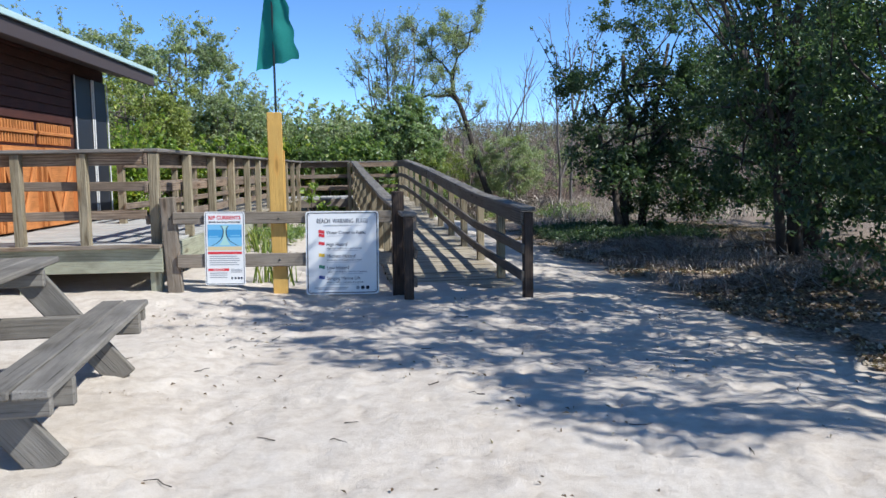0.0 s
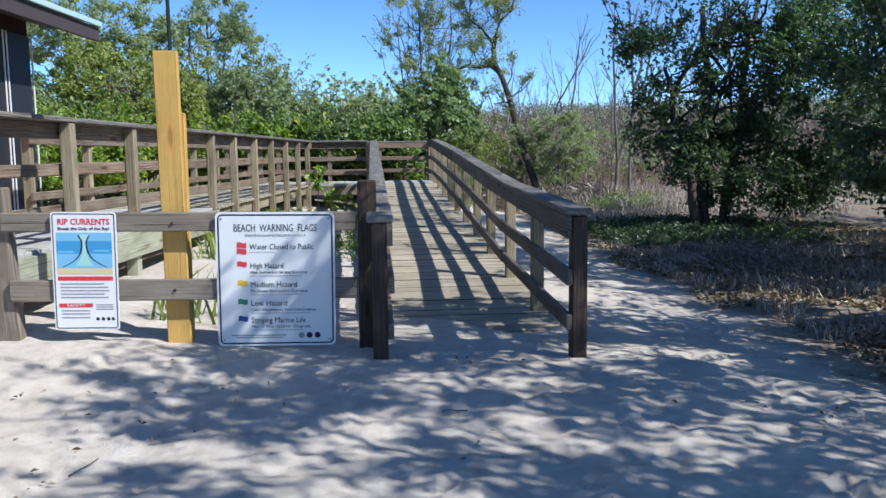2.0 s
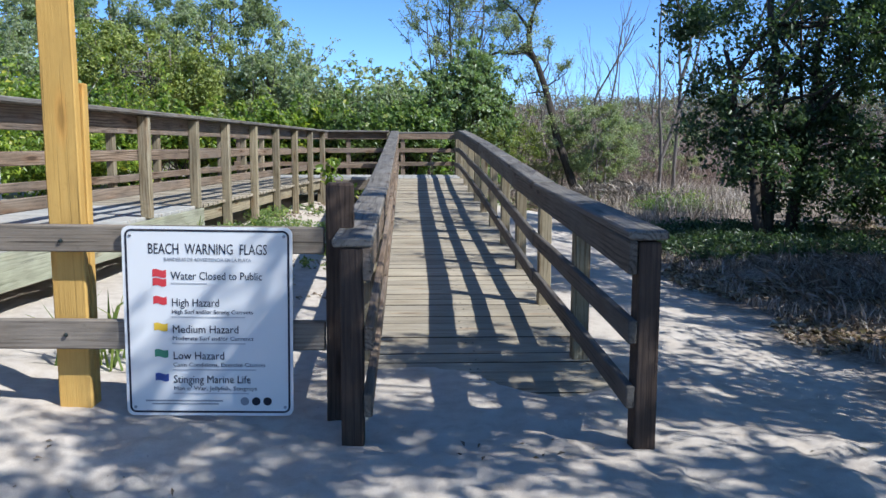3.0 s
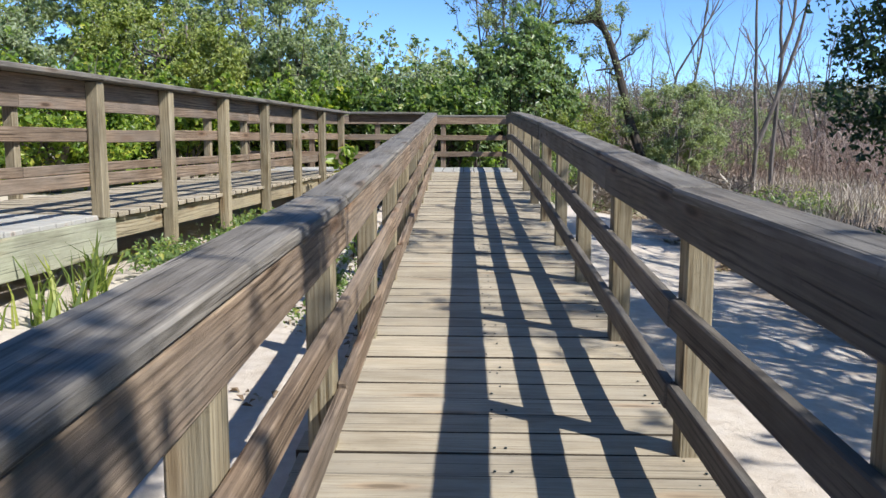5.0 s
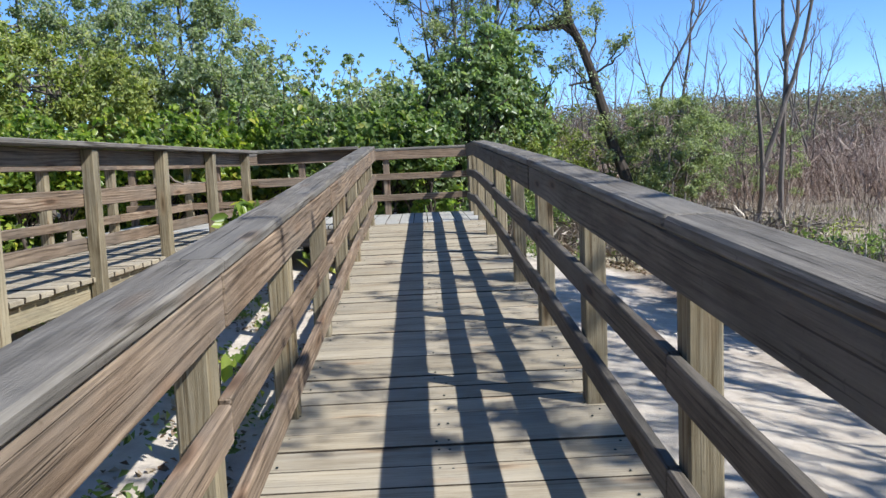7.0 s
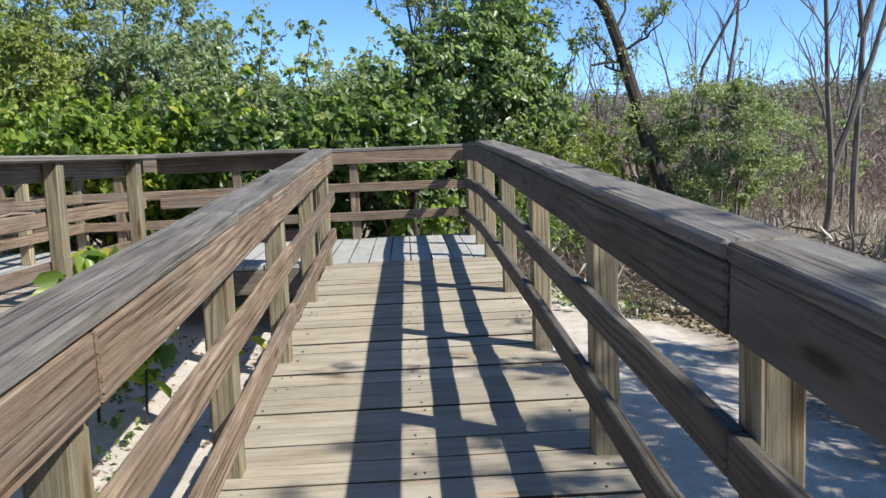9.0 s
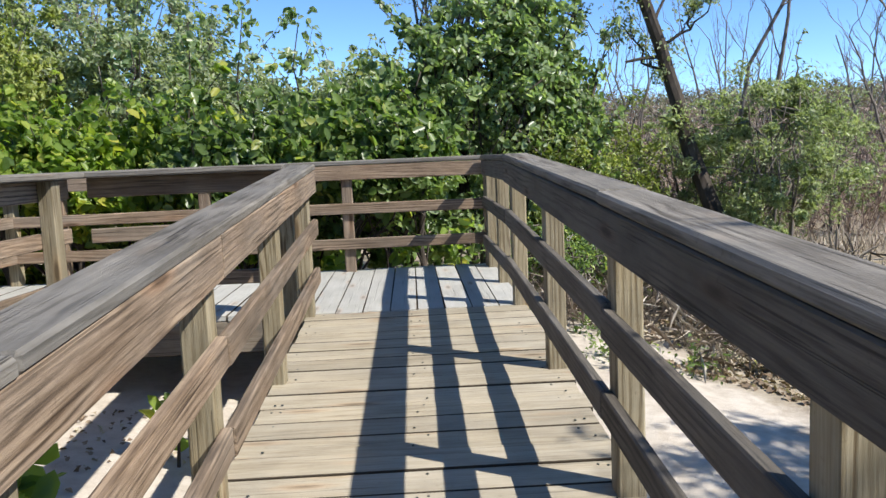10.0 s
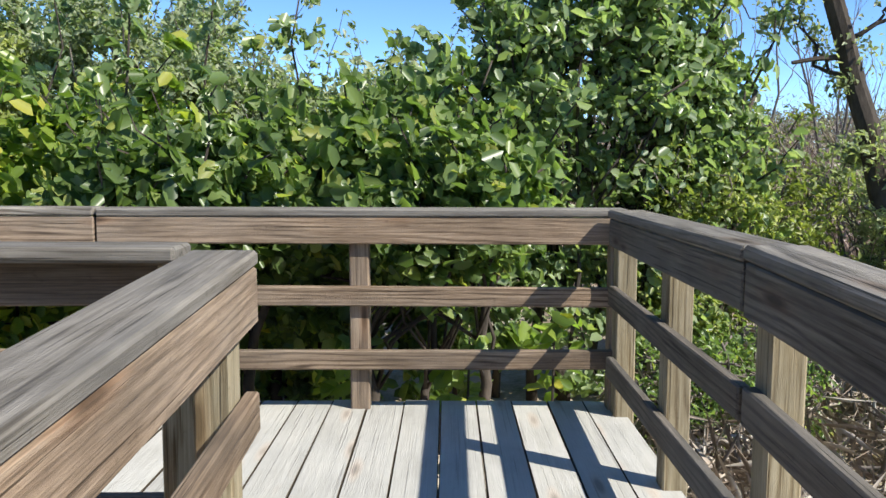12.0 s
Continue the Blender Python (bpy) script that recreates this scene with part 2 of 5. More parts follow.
M_LEAF_PALE = foliage("pale blue-green shrub leaves", [(0.0, (0.15, 0.21, 0.11)), (0.5, (0.26, 0.34, 0.18)), (1.0, (0.42, 0.48, 0.28))], 0.32, 0.5, 0.5)
M_LEAF_GREY = foliage("grey-green sparse leaves", [(0.0, (0.20, 0.235, 0.13)), (0.6, (0.34, 0.385, 0.22)), (1.0, (0.50, 0.53, 0.34))], 0.42, 0.42)
M_WOODS = foliage("dull grey-brown woods", [(0.0, (0.15, 0.135, 0.105)), (0.5, (0.24, 0.23, 0.17)), (1.0, (0.33, 0.33, 0.24))], 0.7, 0.3, 0.1)
M_LEAF_YELLOW = foliage("yellow-green leaves", [(0.0, (0.17, 0.21, 0.06)), (0.6, (0.30, 0.35, 0.10)), (1.0, (0.44, 0.45, 0.14))], 0.45, 0.38)
M_DRY = foliage("dry fallen leaves", [(0.0, (0.13, 0.085, 0.06)), (0.5, (0.30, 0.22, 0.165)), (0.85, (0.47, 0.385, 0.31)), (1.0, (0.6, 0.53, 0.45))], 0.8, 0.15, 0.15)
M_STRAW = stems("dead grey grass", [(0.0, (0.19, 0.15, 0.115)), (0.6, (0.39, 0.33, 0.275)), (1.0, (0.58, 0.52, 0.44))])
M_REED = stems("dry brown stems", [(0.0, (0.19, 0.13, 0.105)), (0.6, (0.37, 0.28, 0.235)), (1.0, (0.52, 0.44, 0.375))])
M_GRASS = foliage("green grass blades", [(0.0, (0.08, 0.12, 0.03)), (0.6, (0.19, 0.26, 0.055)), (1.0, (0.38, 0.40, 0.10))], 0.5, 0.42)
M_BARK = bark("dark bark", (0.03, 0.025, 0.02), (0.11, 0.09, 0.075))
M_BARK_GREY = bark("grey bare bark", (0.085, 0.07, 0.06), (0.24, 0.21, 0.185))


def flag_cloth():
    m = Nodes("green flag cloth")
    n = m.noise(m.coords(), 60.0, 3.0)
    c = m.mix(n, col((0.02, 0.19, 0.17)), col((0.04, 0.29, 0.25)))
    m.finish(c, 0.8, 0.1)
    t = m.add("BsdfTranslucent", Color=c)
    mix = m.add("MixShader", i0=0.45, i1=m.bsdf.outputs[0], i2=t.outputs[0])
    m.tree.links.new(mix.outputs[0], m.out.inputs[0])
    return m.mat


M_FLAG = flag_cloth()

# ---- mesh helpers ----
BOARD_CACHE = {}


def part(name, bm, material, parent, label=""):
    """Link a bmesh as one mesh object under a thing or a part."""
    me = bpy.data.meshes.new(name)
    bm.to_mesh(me)
    bm.free()
    me.materials.append(material)
    ob = new(name, me)
    ob.parent = parent
    return tagged(ob, label)


def thing(name, label, category, group="", at=(0, 0, 0), kind=""):
    ob = new(name)
    ob.location = at
    ob.empty_display_size = 0.1
    return tagged(ob, label, category, group, kind)


def chamfered(bm, size, c=0.006, m=None):
    """A box with its twelve edges cut off, long side along x."""
    hx, hy, hz = [s / 2 for s in size]
    c = min(c, hx * 0.6, hy * 0.6, hz * 0.6)
    vs = {}
    for sx in (-1, 1):
        for sy in (-1, 1):
            for sz in (-1, 1):
                for ax in range(3):
                    p = [sx * (hx - c), sy * (hy - c), sz * (hz - c)]
                    p[ax] = (sx * hx, sy * hy, sz * hz)[ax]
                    vs[sx, sy, sz, ax] = bm.verts.new(m @ Vector(p) if m is not None else p)
    for ax in range(3):
        a, b = [i for i in range(3) if i != ax]
        for s in (-1, 1):
            loop = []
            for sa, sb in ((-1, -1), (1, -1), (1, 1), (-1, 1)):
                k = [0, 0, 0]
                k[ax], k[a], k[b] = s, sa, sb
                loop.append(vs[(*k, ax)])
            bm.faces.new(loop)
        for sa in (-1, 1):
            for sb in (-1, 1):
                k0, k1 = [0, 0, 0], [0, 0, 0]
                k0[a], k0[b], k1[a], k1[b] = sa, sb, sa, sb
                k0[ax], k1[ax] = -1, 1
                bm.faces.new((vs[(*k0, a)], vs[(*k1, a)], vs[(*k1, b)], vs[(*k0, b)]))
    for key in [(x, y, z) for x in (-1, 1) for y in (-1, 1) for z in (-1, 1)]:
        bm.faces.new([vs[(*key, ax)] for ax in range(3)])
    return bm


def board(name, size, m, material, parent, label="", c=0.006, edge=None):
    """A board on shared mesh data: size along its local x, y, z; m places it."""
    key = (tuple(round(s, 3) for s in size), material.name, c, edge.name if edge else "")
    if key not in BOARD_CACHE:
        bm = chamfered(bmesh.new(), size, c)
        bmesh.ops.recalc_face_normals(bm, faces=bm.faces)
        me = bpy.data.meshes.new(name)
        bm.to_mesh(me)
        bm.free()
        me.materials.append(material)
        # the long sides take the darker edge colour
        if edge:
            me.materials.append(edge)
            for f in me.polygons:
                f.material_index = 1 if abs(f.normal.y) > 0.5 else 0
        BOARD_CACHE[key] = me
    ob = new(name, BOARD_CACHE[key])
    ob.parent = parent
    ob.matrix_basis = m
    return tagged(ob, label)


def span(a, b, up=(0, 0, 1)):
    """The pose whose x axis runs from a to b, at their middle, and the length."""
    a, b = Vector(a), Vector(b)
    x = (b - a).normalized()
    y = Vector(up).cross(x).normalized()
    z = x.cross(y)
    m = Matrix((x, y, z)).transposed().to_4x4()
    return Matrix.Translation((a + b) / 2) @ m, (b - a).length


def beam(name, a, b, width, height, material, parent, label="", c=0.006, up=(0, 0, 1)):
    m, length = span(a, b, up)
    return board(name, (round(length, 2), width, height), m, material, parent, label, c)


def mesh_arrays(name, verts, faces, material, parent=None):
    """A mesh from numpy arrays; all faces have the same corner count."""
    me = bpy.data.meshes.new(name)
    n = faces.shape[1]
    me.vertices.add(len(verts))
    me.vertices.foreach_set("co", np.ascontiguousarray(verts, dtype=np.float32).ravel())
    me.loops.add(faces.size)
    me.loops.foreach_set("vertex_index", np.ascontiguousarray(faces, dtype=np.int32).ravel())
    me.polygons.add(len(faces))
    me.polygons.foreach_set("loop_start", np.arange(0, faces.size, n, dtype=np.int32))
    me.update(calc_edges=True)
    me.validate()
    me.materials.append(material)
    ob = new(name, me)
    ob.parent = parent
    return ob


RNG = np.random.default_rng(7)


def unit(v):
    return v / np.maximum(np.linalg.norm(v, axis=-1, keepdims=True), 1e-9)


def leaves(name, centres, size, material, parent, up_bias=0.5, wide=0.55, vary=0.45, fold=0.18, broad=False):
    """Many leaves, each folded along its midrib and turned at random; broad ones are rounded."""
    n = len(centres)
    s = size * (1 + vary * (RNG.random((n, 1)) * 2 - 1))
    axis = unit(RNG.normal(size=(n, 3)))
    nor = unit(RNG.normal(size=(n, 3)) + np.array([0.62, -0.38, 0.2 + up_bias]) * 1.15)
    side = unit(np.cross(nor, axis))
    axis = unit(np.cross(side, nor))
    base = centres - axis * s * 0.5
    tip = centres + axis * s * 0.5 - nor * s * 0.12
    left = centres + side * s * wide * 0.5 + nor * s * fold
    right = centres - side * s * wide * 0.5 + nor * s * fold
    if broad:
        half, lift = side * s * wide * 0.5, nor * s * fold
        near, far = -axis * s * 0.22, axis * s * 0.24 - nor * s * 0.03
        six = [base, centres + near - half * 0.85 + lift * 0.9, centres + far - half * 0.9 + lift, tip, centres + far + half * 0.9 + lift, centres + near + half * 0.85 + lift * 0.9]
        k = np.arange(n)[:, None] * 6
        faces = np.concatenate([k + [[0, 1, 2, 3]], k + [[0, 3, 4, 5]]], 0)
        return mesh_arrays(name, np.stack(six, 1).reshape(-1, 3), faces, material, parent)
    verts = np.stack([base, right, tip, left], 1).reshape(-1, 3)
    k = np.arange(n)[:, None] * 4
    faces = np.concatenate([k + [[0, 1, 2]], k + [[0, 2, 3]]], 0)
    return mesh_arrays(name, verts, faces, material, parent)


def blades(name, roots, height, width, material, parent=None, lean=0.35, vary=0.5):
    """Thin upright stems or grass blades, bent once."""
    n = len(roots)
    h = height * (1 + vary * (RNG.random((n, 1)) * 2 - 1))
    w = width * (0.6 + 0.8 * RNG.random((n, 1)))
    ang = RNG.random((n, 1)) * 2 * np.pi
    d = np.concatenate([np.cos(ang), np.sin(ang), np.zeros((n, 1))], 1)
    turn = RNG.random((n, 1)) * 2 * np.pi
    side = np.concatenate([np.cos(turn), np.sin(turn), np.zeros((n, 1))], 1)
    up = np.array([[0, 0, 1.0]])
    lean_n = lean * RNG.random((n, 1))
    midp = roots + up * h * 0.55 + d * h * lean_n * 0.35
    top = roots + up * h * (1 - 0.3 * lean_n) + d * h * lean_n
    verts = np.stack([roots - side * w, roots + side * w, midp + side * w * 0.7, midp - side * w * 0.7, top], 1).reshape(-1, 3)
    k = np.arange(n)[:, None] * 5
    faces = np.concatenate([k + [[0, 1, 2]], k + [[0, 2, 3]], k + [[3, 2, 4]]], 0)
    return mesh_arrays(name, verts, faces, material, parent)


def limb(bm, points, r0, r1, sides=7):
    """A tapered, bent tube through points."""
    points = [Vector(p) for p in points]
    rings = []
    for i, p in enumerate(points):
        d = (points[min(i + 1, len(points) - 1)] - points[max(i - 1, 0)]).normalized()
        a = d.cross(Vector((0.3, 0.9, 0.2))).normalized()
        b = d.cross(a)
        r = r0 + (r1 - r0) * i / (len(points) - 1)
        rings.append([bm.verts.new(p + (a * math.cos(2 * math.pi * k / sides) + b * math.sin(2 * math.pi * k / sides)) * r) for k in range(sides)])
    for u, v in zip(rings, rings[1:]):
        for k in range(sides):
            bm.faces.new((u[k], u[(k + 1) % sides], v[(k + 1) % sides], v[k]))
    bm.faces.new(rings[-1])
    bm.faces.new(list(reversed(rings[0])))


def wander(rnd, a, b, n, amount):
    """Points from a to b that stray from the straight line."""
    a, b = Vector(a), Vector(b)
    pts = []
    for i in range(n + 1):
        f = i / n
        p = a.lerp(b, f)
        if 0 < i:
            p += Vector((rnd.uniform(-1, 1), rnd.uniform(-1, 1), rnd.uniform(-0.6, 0.6))) * amount * (0.5 + f)
        pts.append(p)
    return pts


def branching(bm, rnd, a, direction, length, radius, depth, twigs, spread=0.7, wobble=0.08, rise=0.15):
    """A limb that forks; the twig ends go into twigs."""
    d = Vector(direction).normalized()
    b = Vector(a) + d * length
    pts = wander(rnd, a, b, 4, length * wobble)
    limb(bm, pts, radius, radius * 0.6, 6 if depth > 1 else 4)
    if depth == 0:
        twigs.append(pts[-1])
        twigs.append(pts[2])
        return
    for k in range(rnd.choice((2, 3, 3))):
        nd = (d + Vector((rnd.uniform(-1, 1), rnd.uniform(-1, 1), rnd.uniform(-0.5, 0.9))) * spread + Vector((0, 0, rise))).normalized()
        branching(bm, rnd, pts[rnd.choice((2, 3, 4))], nd, length * rnd.uniform(0.55, 0.8), radius * 0.55, depth - 1, twigs, spread, wobble, rise)


def cloud(centres, radius, count, squash=0.8):
    """Random points in clumps round the given centres, denser at the rim."""
    c = np.array([tuple(p) for p in centres])
    pick = RNG.integers(0, len(c), count)
    d = unit(RNG.normal(size=(count, 3)))
    size = radius * (0.45 + 0.95 * RNG.random(len(c)) ** 1.4)
    r = size[pick][:, None] * RNG.random((count, 1)) ** 0.6
    return c[pick] + d * r * np.array([1, 1, squash])


def clumps_in(ellipsoids, count, shell=0.55):
    """Clump centres in the outer part of given ellipsoids (centre, radii)."""
    vol = np.array([e[1][0] * e[1][1] * e[1][2] for e in ellipsoids]) ** 0.67
    pick = RNG.choice(len(ellipsoids), count, p=vol / vol.sum())
    c = np.array([e[0] for e in ellipsoids])[pick]
    r = np.array([e[1] for e in ellipsoids])[pick]
    d = unit(RNG.normal(size=(count, 3)))
    return c + d * r * (shell + (1 - shell) * RNG.random((count, 1)) ** 0.6) * (0.82 + 0.42 * RNG.random((count, 1)) ** 2.5)


# ---- the plan ----
RAMP_L, RAMP_R = 0.87, 2.14          # inner faces of the ramp's posts
RAMP_Y0, RAMP_Y1 = 8.95, 23.55
DECK_Z = 0.66
PITCH = 0.190                        # one deck board and its gap


def ramp_z(y):
    return -0.035 + (min(max(y, RAMP_Y0), RAMP_Y1) - RAMP_Y0) * (DECK_Z - 0.01 + 0.035) / (RAMP_Y1 - RAMP_Y0)


# the long boardwalk and the building stand slightly turned to the ramp
WALK_A, WALK_B = Vector((-1.78, 9.39, 0)), Vector((-0.75, 23.0, 0))
WDIR = (WALK_B - WALK_A).normalized()
WLEFT = Vector((-WDIR.y, WDIR.x, 0))


def on_walk(y, off=0.0, z=0.0):
    p = WALK_A + WDIR * ((y - WALK_A.y) / WDIR.y) + WLEFT * off
    return Vector((p.x, p.y, z))


def smooth(a, b, v):
    f = np.clip((v - a) / (b - a), 0, 1)
    return f * f * (3 - 2 * f)


def ground_height(x, y):
    z = smooth(0.6, -1.5, x) * (0.15 * smooth(7.6, 9.15, y) + 0.10 * smooth(-0.5, -1.3, x) * smooth(8.0, 6.6, y) * smooth(-30, -5, y))
    z = z - 0.13 * smooth(2.6, 4.4, x) + 0.10 * smooth(4.2, 6.5, x)
    z = z + 0.03 * np.sin(x * 1.3 + y * 0.7) * np.sin(y * 0.9 - x * 0.4)
    near = smooth(0.75, 0.95, x) * smooth(2.35, 2.1, x)
    drift = (ramp_z(9.0) + (y - RAMP_Y0) * 0.0469) + 0.035 - 0.10 * smooth(9.6, 10.5, y + 0.35 * np.sin(x * 4.0))
    under = np.minimum(drift, 0.02)
    on = near * smooth(8.6, 9.0, y) * smooth(24.5, 23.6, y)
    return z * (1 - on) + under * on


# ---- ground ----
def axis_steps(lo, a, b, hi, fine):
    core = np.arange(a, b + 1e-6, fine)
    out_hi = b + np.cumsum(fine * 1.22 ** np.arange(1, 60))
    out_lo = a - np.cumsum(fine * 1.22 ** np.arange(1, 60))
    return np.concatenate([[lo], out_lo[out_lo > lo][::-1], core, out_hi[out_hi < hi], [hi]])


def build_ground():
    xs = axis_steps(-900, -4.5, 8.0, 900, 0.07)
    ys = axis_steps(-900, 1.5, 27.0, 900, 0.07)
    X, Y = np.meshgrid(xs, ys)
    Z = ground_height(X, Y)
    rough = np.zeros_like(Z)
    near = (np.abs(X) < 14) & (Y > -4) & (Y < 34)
    for i, j in zip(*np.nonzero(near)):
        p = Vector((X[i, j], Y[i, j], 0))
        rough[i, j] = noise.noise(p * 1.7) * 0.02 + noise.noise(p * 4.6) * 0.014 + noise.noise(p * 10.0) * 0.008
    rp = random.Random(17)
    for k in range(420):
        fx, fy, a = rp.uniform(-2.6, 4.0), rp.uniform(1.6, 9.2), rp.gauss(0.15, 0.6)
        sel = (np.abs(X - fx) < 0.3) & (np.abs(Y - fy) < 0.3)
        u = (X[sel] - fx) * math.cos(a) + (Y[sel] - fy) * math.sin(a)
        v = -(X[sel] - fx) * math.sin(a) + (Y[sel] - fy) * math.cos(a)
        d2 = (u / 0.05) ** 2 + (v / 0.12) ** 2
        rough[sel] += -0.020 * np.exp(-d2) + 0.013 * np.exp(-((np.sqrt(d2) - 1.7) / 0.45) ** 2)
    hold = smooth(0.7, 0.9, X) * smooth(2.35, 2.15, X) * smooth(9.2, 10.2, Y) * smooth(24.5, 23.5, Y)
    Z = Z + rough * (1 - 0.8 * hold)
    idx = np.arange(X.size).reshape(X.shape)
    faces = np.stack([idx[:-1, :-1], idx[:-1, 1:], idx[1:, 1:], idx[1:, :-1]], -1).reshape(-1, 4)
    ob = mesh_arrays("ground", np.stack([X, Y, Z], -1).reshape(-1, 3), faces, M_SAND)
    ob.data.shade_smooth()
    tagged(ob, "pale trodden beach sand with brown leaf litter beside it", "sand ground", "", "structure")


build_ground()


# ---- wooden walkways ----
R = random.Random(5)
POST_W = 0.10


def railing(name, label, posts, post_foot, deck, inner, heights, ends=(0.05, 0.05), group="wooden railings", per=2, caps=True, dark_posts=0, post_mat=None, rail_mat=None, skip=()):
    """A post-and-rail balustrade. posts: plan points of the posts' inner faces; post_foot and deck: heights at a plan point;
    inner: unit vector to the walking side; heights: (bottom, height) of the rails over the deck, the top one last."""
    t = thing(name, label, "railing", group, (posts[0][0], posts[0][1], 0))
    inv = Matrix.Translation((-posts[0][0], -posts[0][1], 0))
    inner = Vector(inner)
    top = heights[-1][0] + heights[-1][1]

    def put(ob):
        ob.matrix_basis = inv @ ob.matrix_basis
        return ob

    for k, p in enumerate(posts):
        if k in skip:
            continue
        p = Vector((p[0], p[1], 0))
        c = p - inner * POST_W / 2
        z0, z1 = post_foot(p), deck(p) + top - 0.004
        lean = Vector((R.uniform(-1, 1), R.uniform(-1, 1), 0)) * 0.006
        put(beam("post", c + Vector((0, 0, z0)), c + lean + Vector((0, 0, z1)), POST_W + (0.02 if k < dark_posts else 0.0), POST_W, M_POST_DARK if k < dark_posts else (post_mat or M_POST), t, "", 0.007, inner))
    n = len(posts)
    d = (Vector(posts[-1]) - Vector(posts[0])).to_3d().normalized()
    for lo, hgt in heights:
        name_r = "top_rail" if (lo, hgt) == heights[-1] else "rail"
        i = 0
        while i < n - 1:
            j = min(n - 1, i + per + (1 if (R.random() < 0.25 and name_r == "top_rail") else 0))
            a, b = Vector((*posts[i][:2], 0)), Vector((*posts[j][:2], 0))
            if i == 0:
                a = a - d * ends[0]
            if j == n - 1:
                b = b + d * ends[1]
            a, b = a + d * 0.003, b - d * 0.003
            off = inner * (0.022 + R.uniform(-0.004, 0.006))
            jz, kz = R.uniform(-0.012, 0.012), R.uniform(-0.012, 0.012)
            if name_r == "top_rail":
                jz, kz = 0.0, 0.0
            put(beam(name_r, a + off + Vector((0, 0, deck(a) + lo + hgt / 2 + jz)), b + off + Vector((0, 0, deck(b) + lo + hgt / 2 + kz)), 0.04, hgt, rail_mat or M_RAIL, t))
            i = j
    if caps:
        i = 0
        while i < n - 1:
            j = min(n - 1, i + per + R.choice((0, 0, 1)))
            a, b = Vector((*posts[i][:2], 0)), Vector((*posts[j][:2], 0))
            if i == 0:
                a = a - d * (ends[0] + 0.01)
            if j == n - 1:
                b = b + d * (ends[1] + 0.01)
            a, b = a + d * 0.003, b - d * 0.003
            off = inner * (-0.042 + R.uniform(-0.004, 0.004))
            jz = R.uniform(0.0, 0.006)
            put(beam("cap", a + off + Vector((0, 0, deck(a) + top + 0.02 + jz)), b + off + Vector((0, 0, deck(b) + top + 0.02 + R.uniform(0.0, 0.006))), 0.178, 0.042, M_CAP, t, "", 0.009))
            i = j
    return t


RAMP_HEIGHTS = [(0.205, 0.105), (0.515, 0.11), (0.82, 0.15)]
FLAT_HEIGHTS = [(0.21, 0.10), (0.55, 0.10), (0.86, 0.135)]
# the ramp's handrails do not run quite parallel to its boards, and spread a little towards the landing
rail_right = lambda p: float(np.interp(p[1], (9.0, 10.5, 12.0, 14.0, 18.5, 20.5, 23.6), (0.95, 0.965, 1.04, 1.16, 1.425, 1.52, 1.66))) - 0.97
rail_left = lambda p: float(np.interp(p[1], (9.0, 12.0, 13.2, 19.1, 21.5, 23.7), (0.92, 1.0, 1.055, 1.385, 1.54, 1.65))) - 0.97
edge_l = lambda y: 0.90 - 0.10 * (y - 9.0) / 14.6
edge_r = lambda y: 2.12 + 0.06 * (y - 9.0) / 14.6
deck_flat = lambda p: DECK_Z
foot = lambda p: float(ground_height(np.array(p[0]), np.array(p[1]))) - 0.15

right_posts = [(edge_r(8.90 + 1.47 * k), 8.90 + 1.47 * k) for k in range(11)]
# the rails facing away from the sun get the shade-darkened grey
railing("ramp_railing", "weathered brown wooden ramp railing on the open side", right_posts, foot, rail_right, (-1, 0, 0), RAMP_HEIGHTS, (0.06, 0.03), dark_posts=1, rail_mat=M_RAIL_GREY_SHADE)
left_posts = [(edge_l(8.93 + 1.462 * k), 8.93 + 1.462 * k) for k in range(11)]
railing("ramp_railing", "weathered brown wooden ramp railing beside the warning sign", left_posts, foot, rail_left, (1, 0, 0), RAMP_HEIGHTS, (0.06, 0.06), dark_posts=1)

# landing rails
railing("landing_railing", "short weathered railing at the end of the landing", [(2.185, 24.6), (2.19, 25.55)], foot, deck_flat, (-1, 0, 0), FLAT_HEIGHTS, (0.95, -0.01), per=1, rail_mat=M_RAIL_GREY_SHADE)
railing("landing_railing", "dark brown railing along the back of the landing", [(2.23 - 1.325 * k, 25.62) for k in range(5)], foot, deck_flat, (0, -1, 0), FLAT_HEIGHTS, (0.02, 0.1), post_mat=M_RAIL)
railing("landing_railing", "short link railing between ramp and boardwalk", [(0.62, 23.72), (-0.72, 23.66)], foot, deck_flat, (0, 1, 0), FLAT_HEIGHTS, (0.0, 0.0), per=1, skip=(1,))

# boardwalk rails
walk_ys = [9.45, 10.75, 12.15, 13.6, 15.06, 16.28, 17.66, 19.04, 20.46, 21.85, 23.22]
walk_posts = [tuple(on_walk(y, 0.15 if y < 10 else 0.10)) for y in walk_ys]
railing("boardwalk_railing", "long weathered railing with pale posts along the boardwalk", walk_posts, lambda p: (DECK_Z - 0.02 if p[1] < 15.3 else foot(p)), deck_flat, tuple(WLEFT), FLAT_HEIGHTS, (0.06, 0.36), per=2)
WALK_W = 1.62
left_walk = [tuple(on_walk(y, WALK_W)) for y in (13.3, 14.9, 16.5, 18.1, 19.7, 21.3, 22.9, 24.4, 25.6)]
railing("boardwalk_railing", "far weathered railing of the boardwalk before green shrubs", left_walk, foot, deck_flat, tuple(-WLEFT), FLAT_HEIGHTS, (0.1, 0.05))
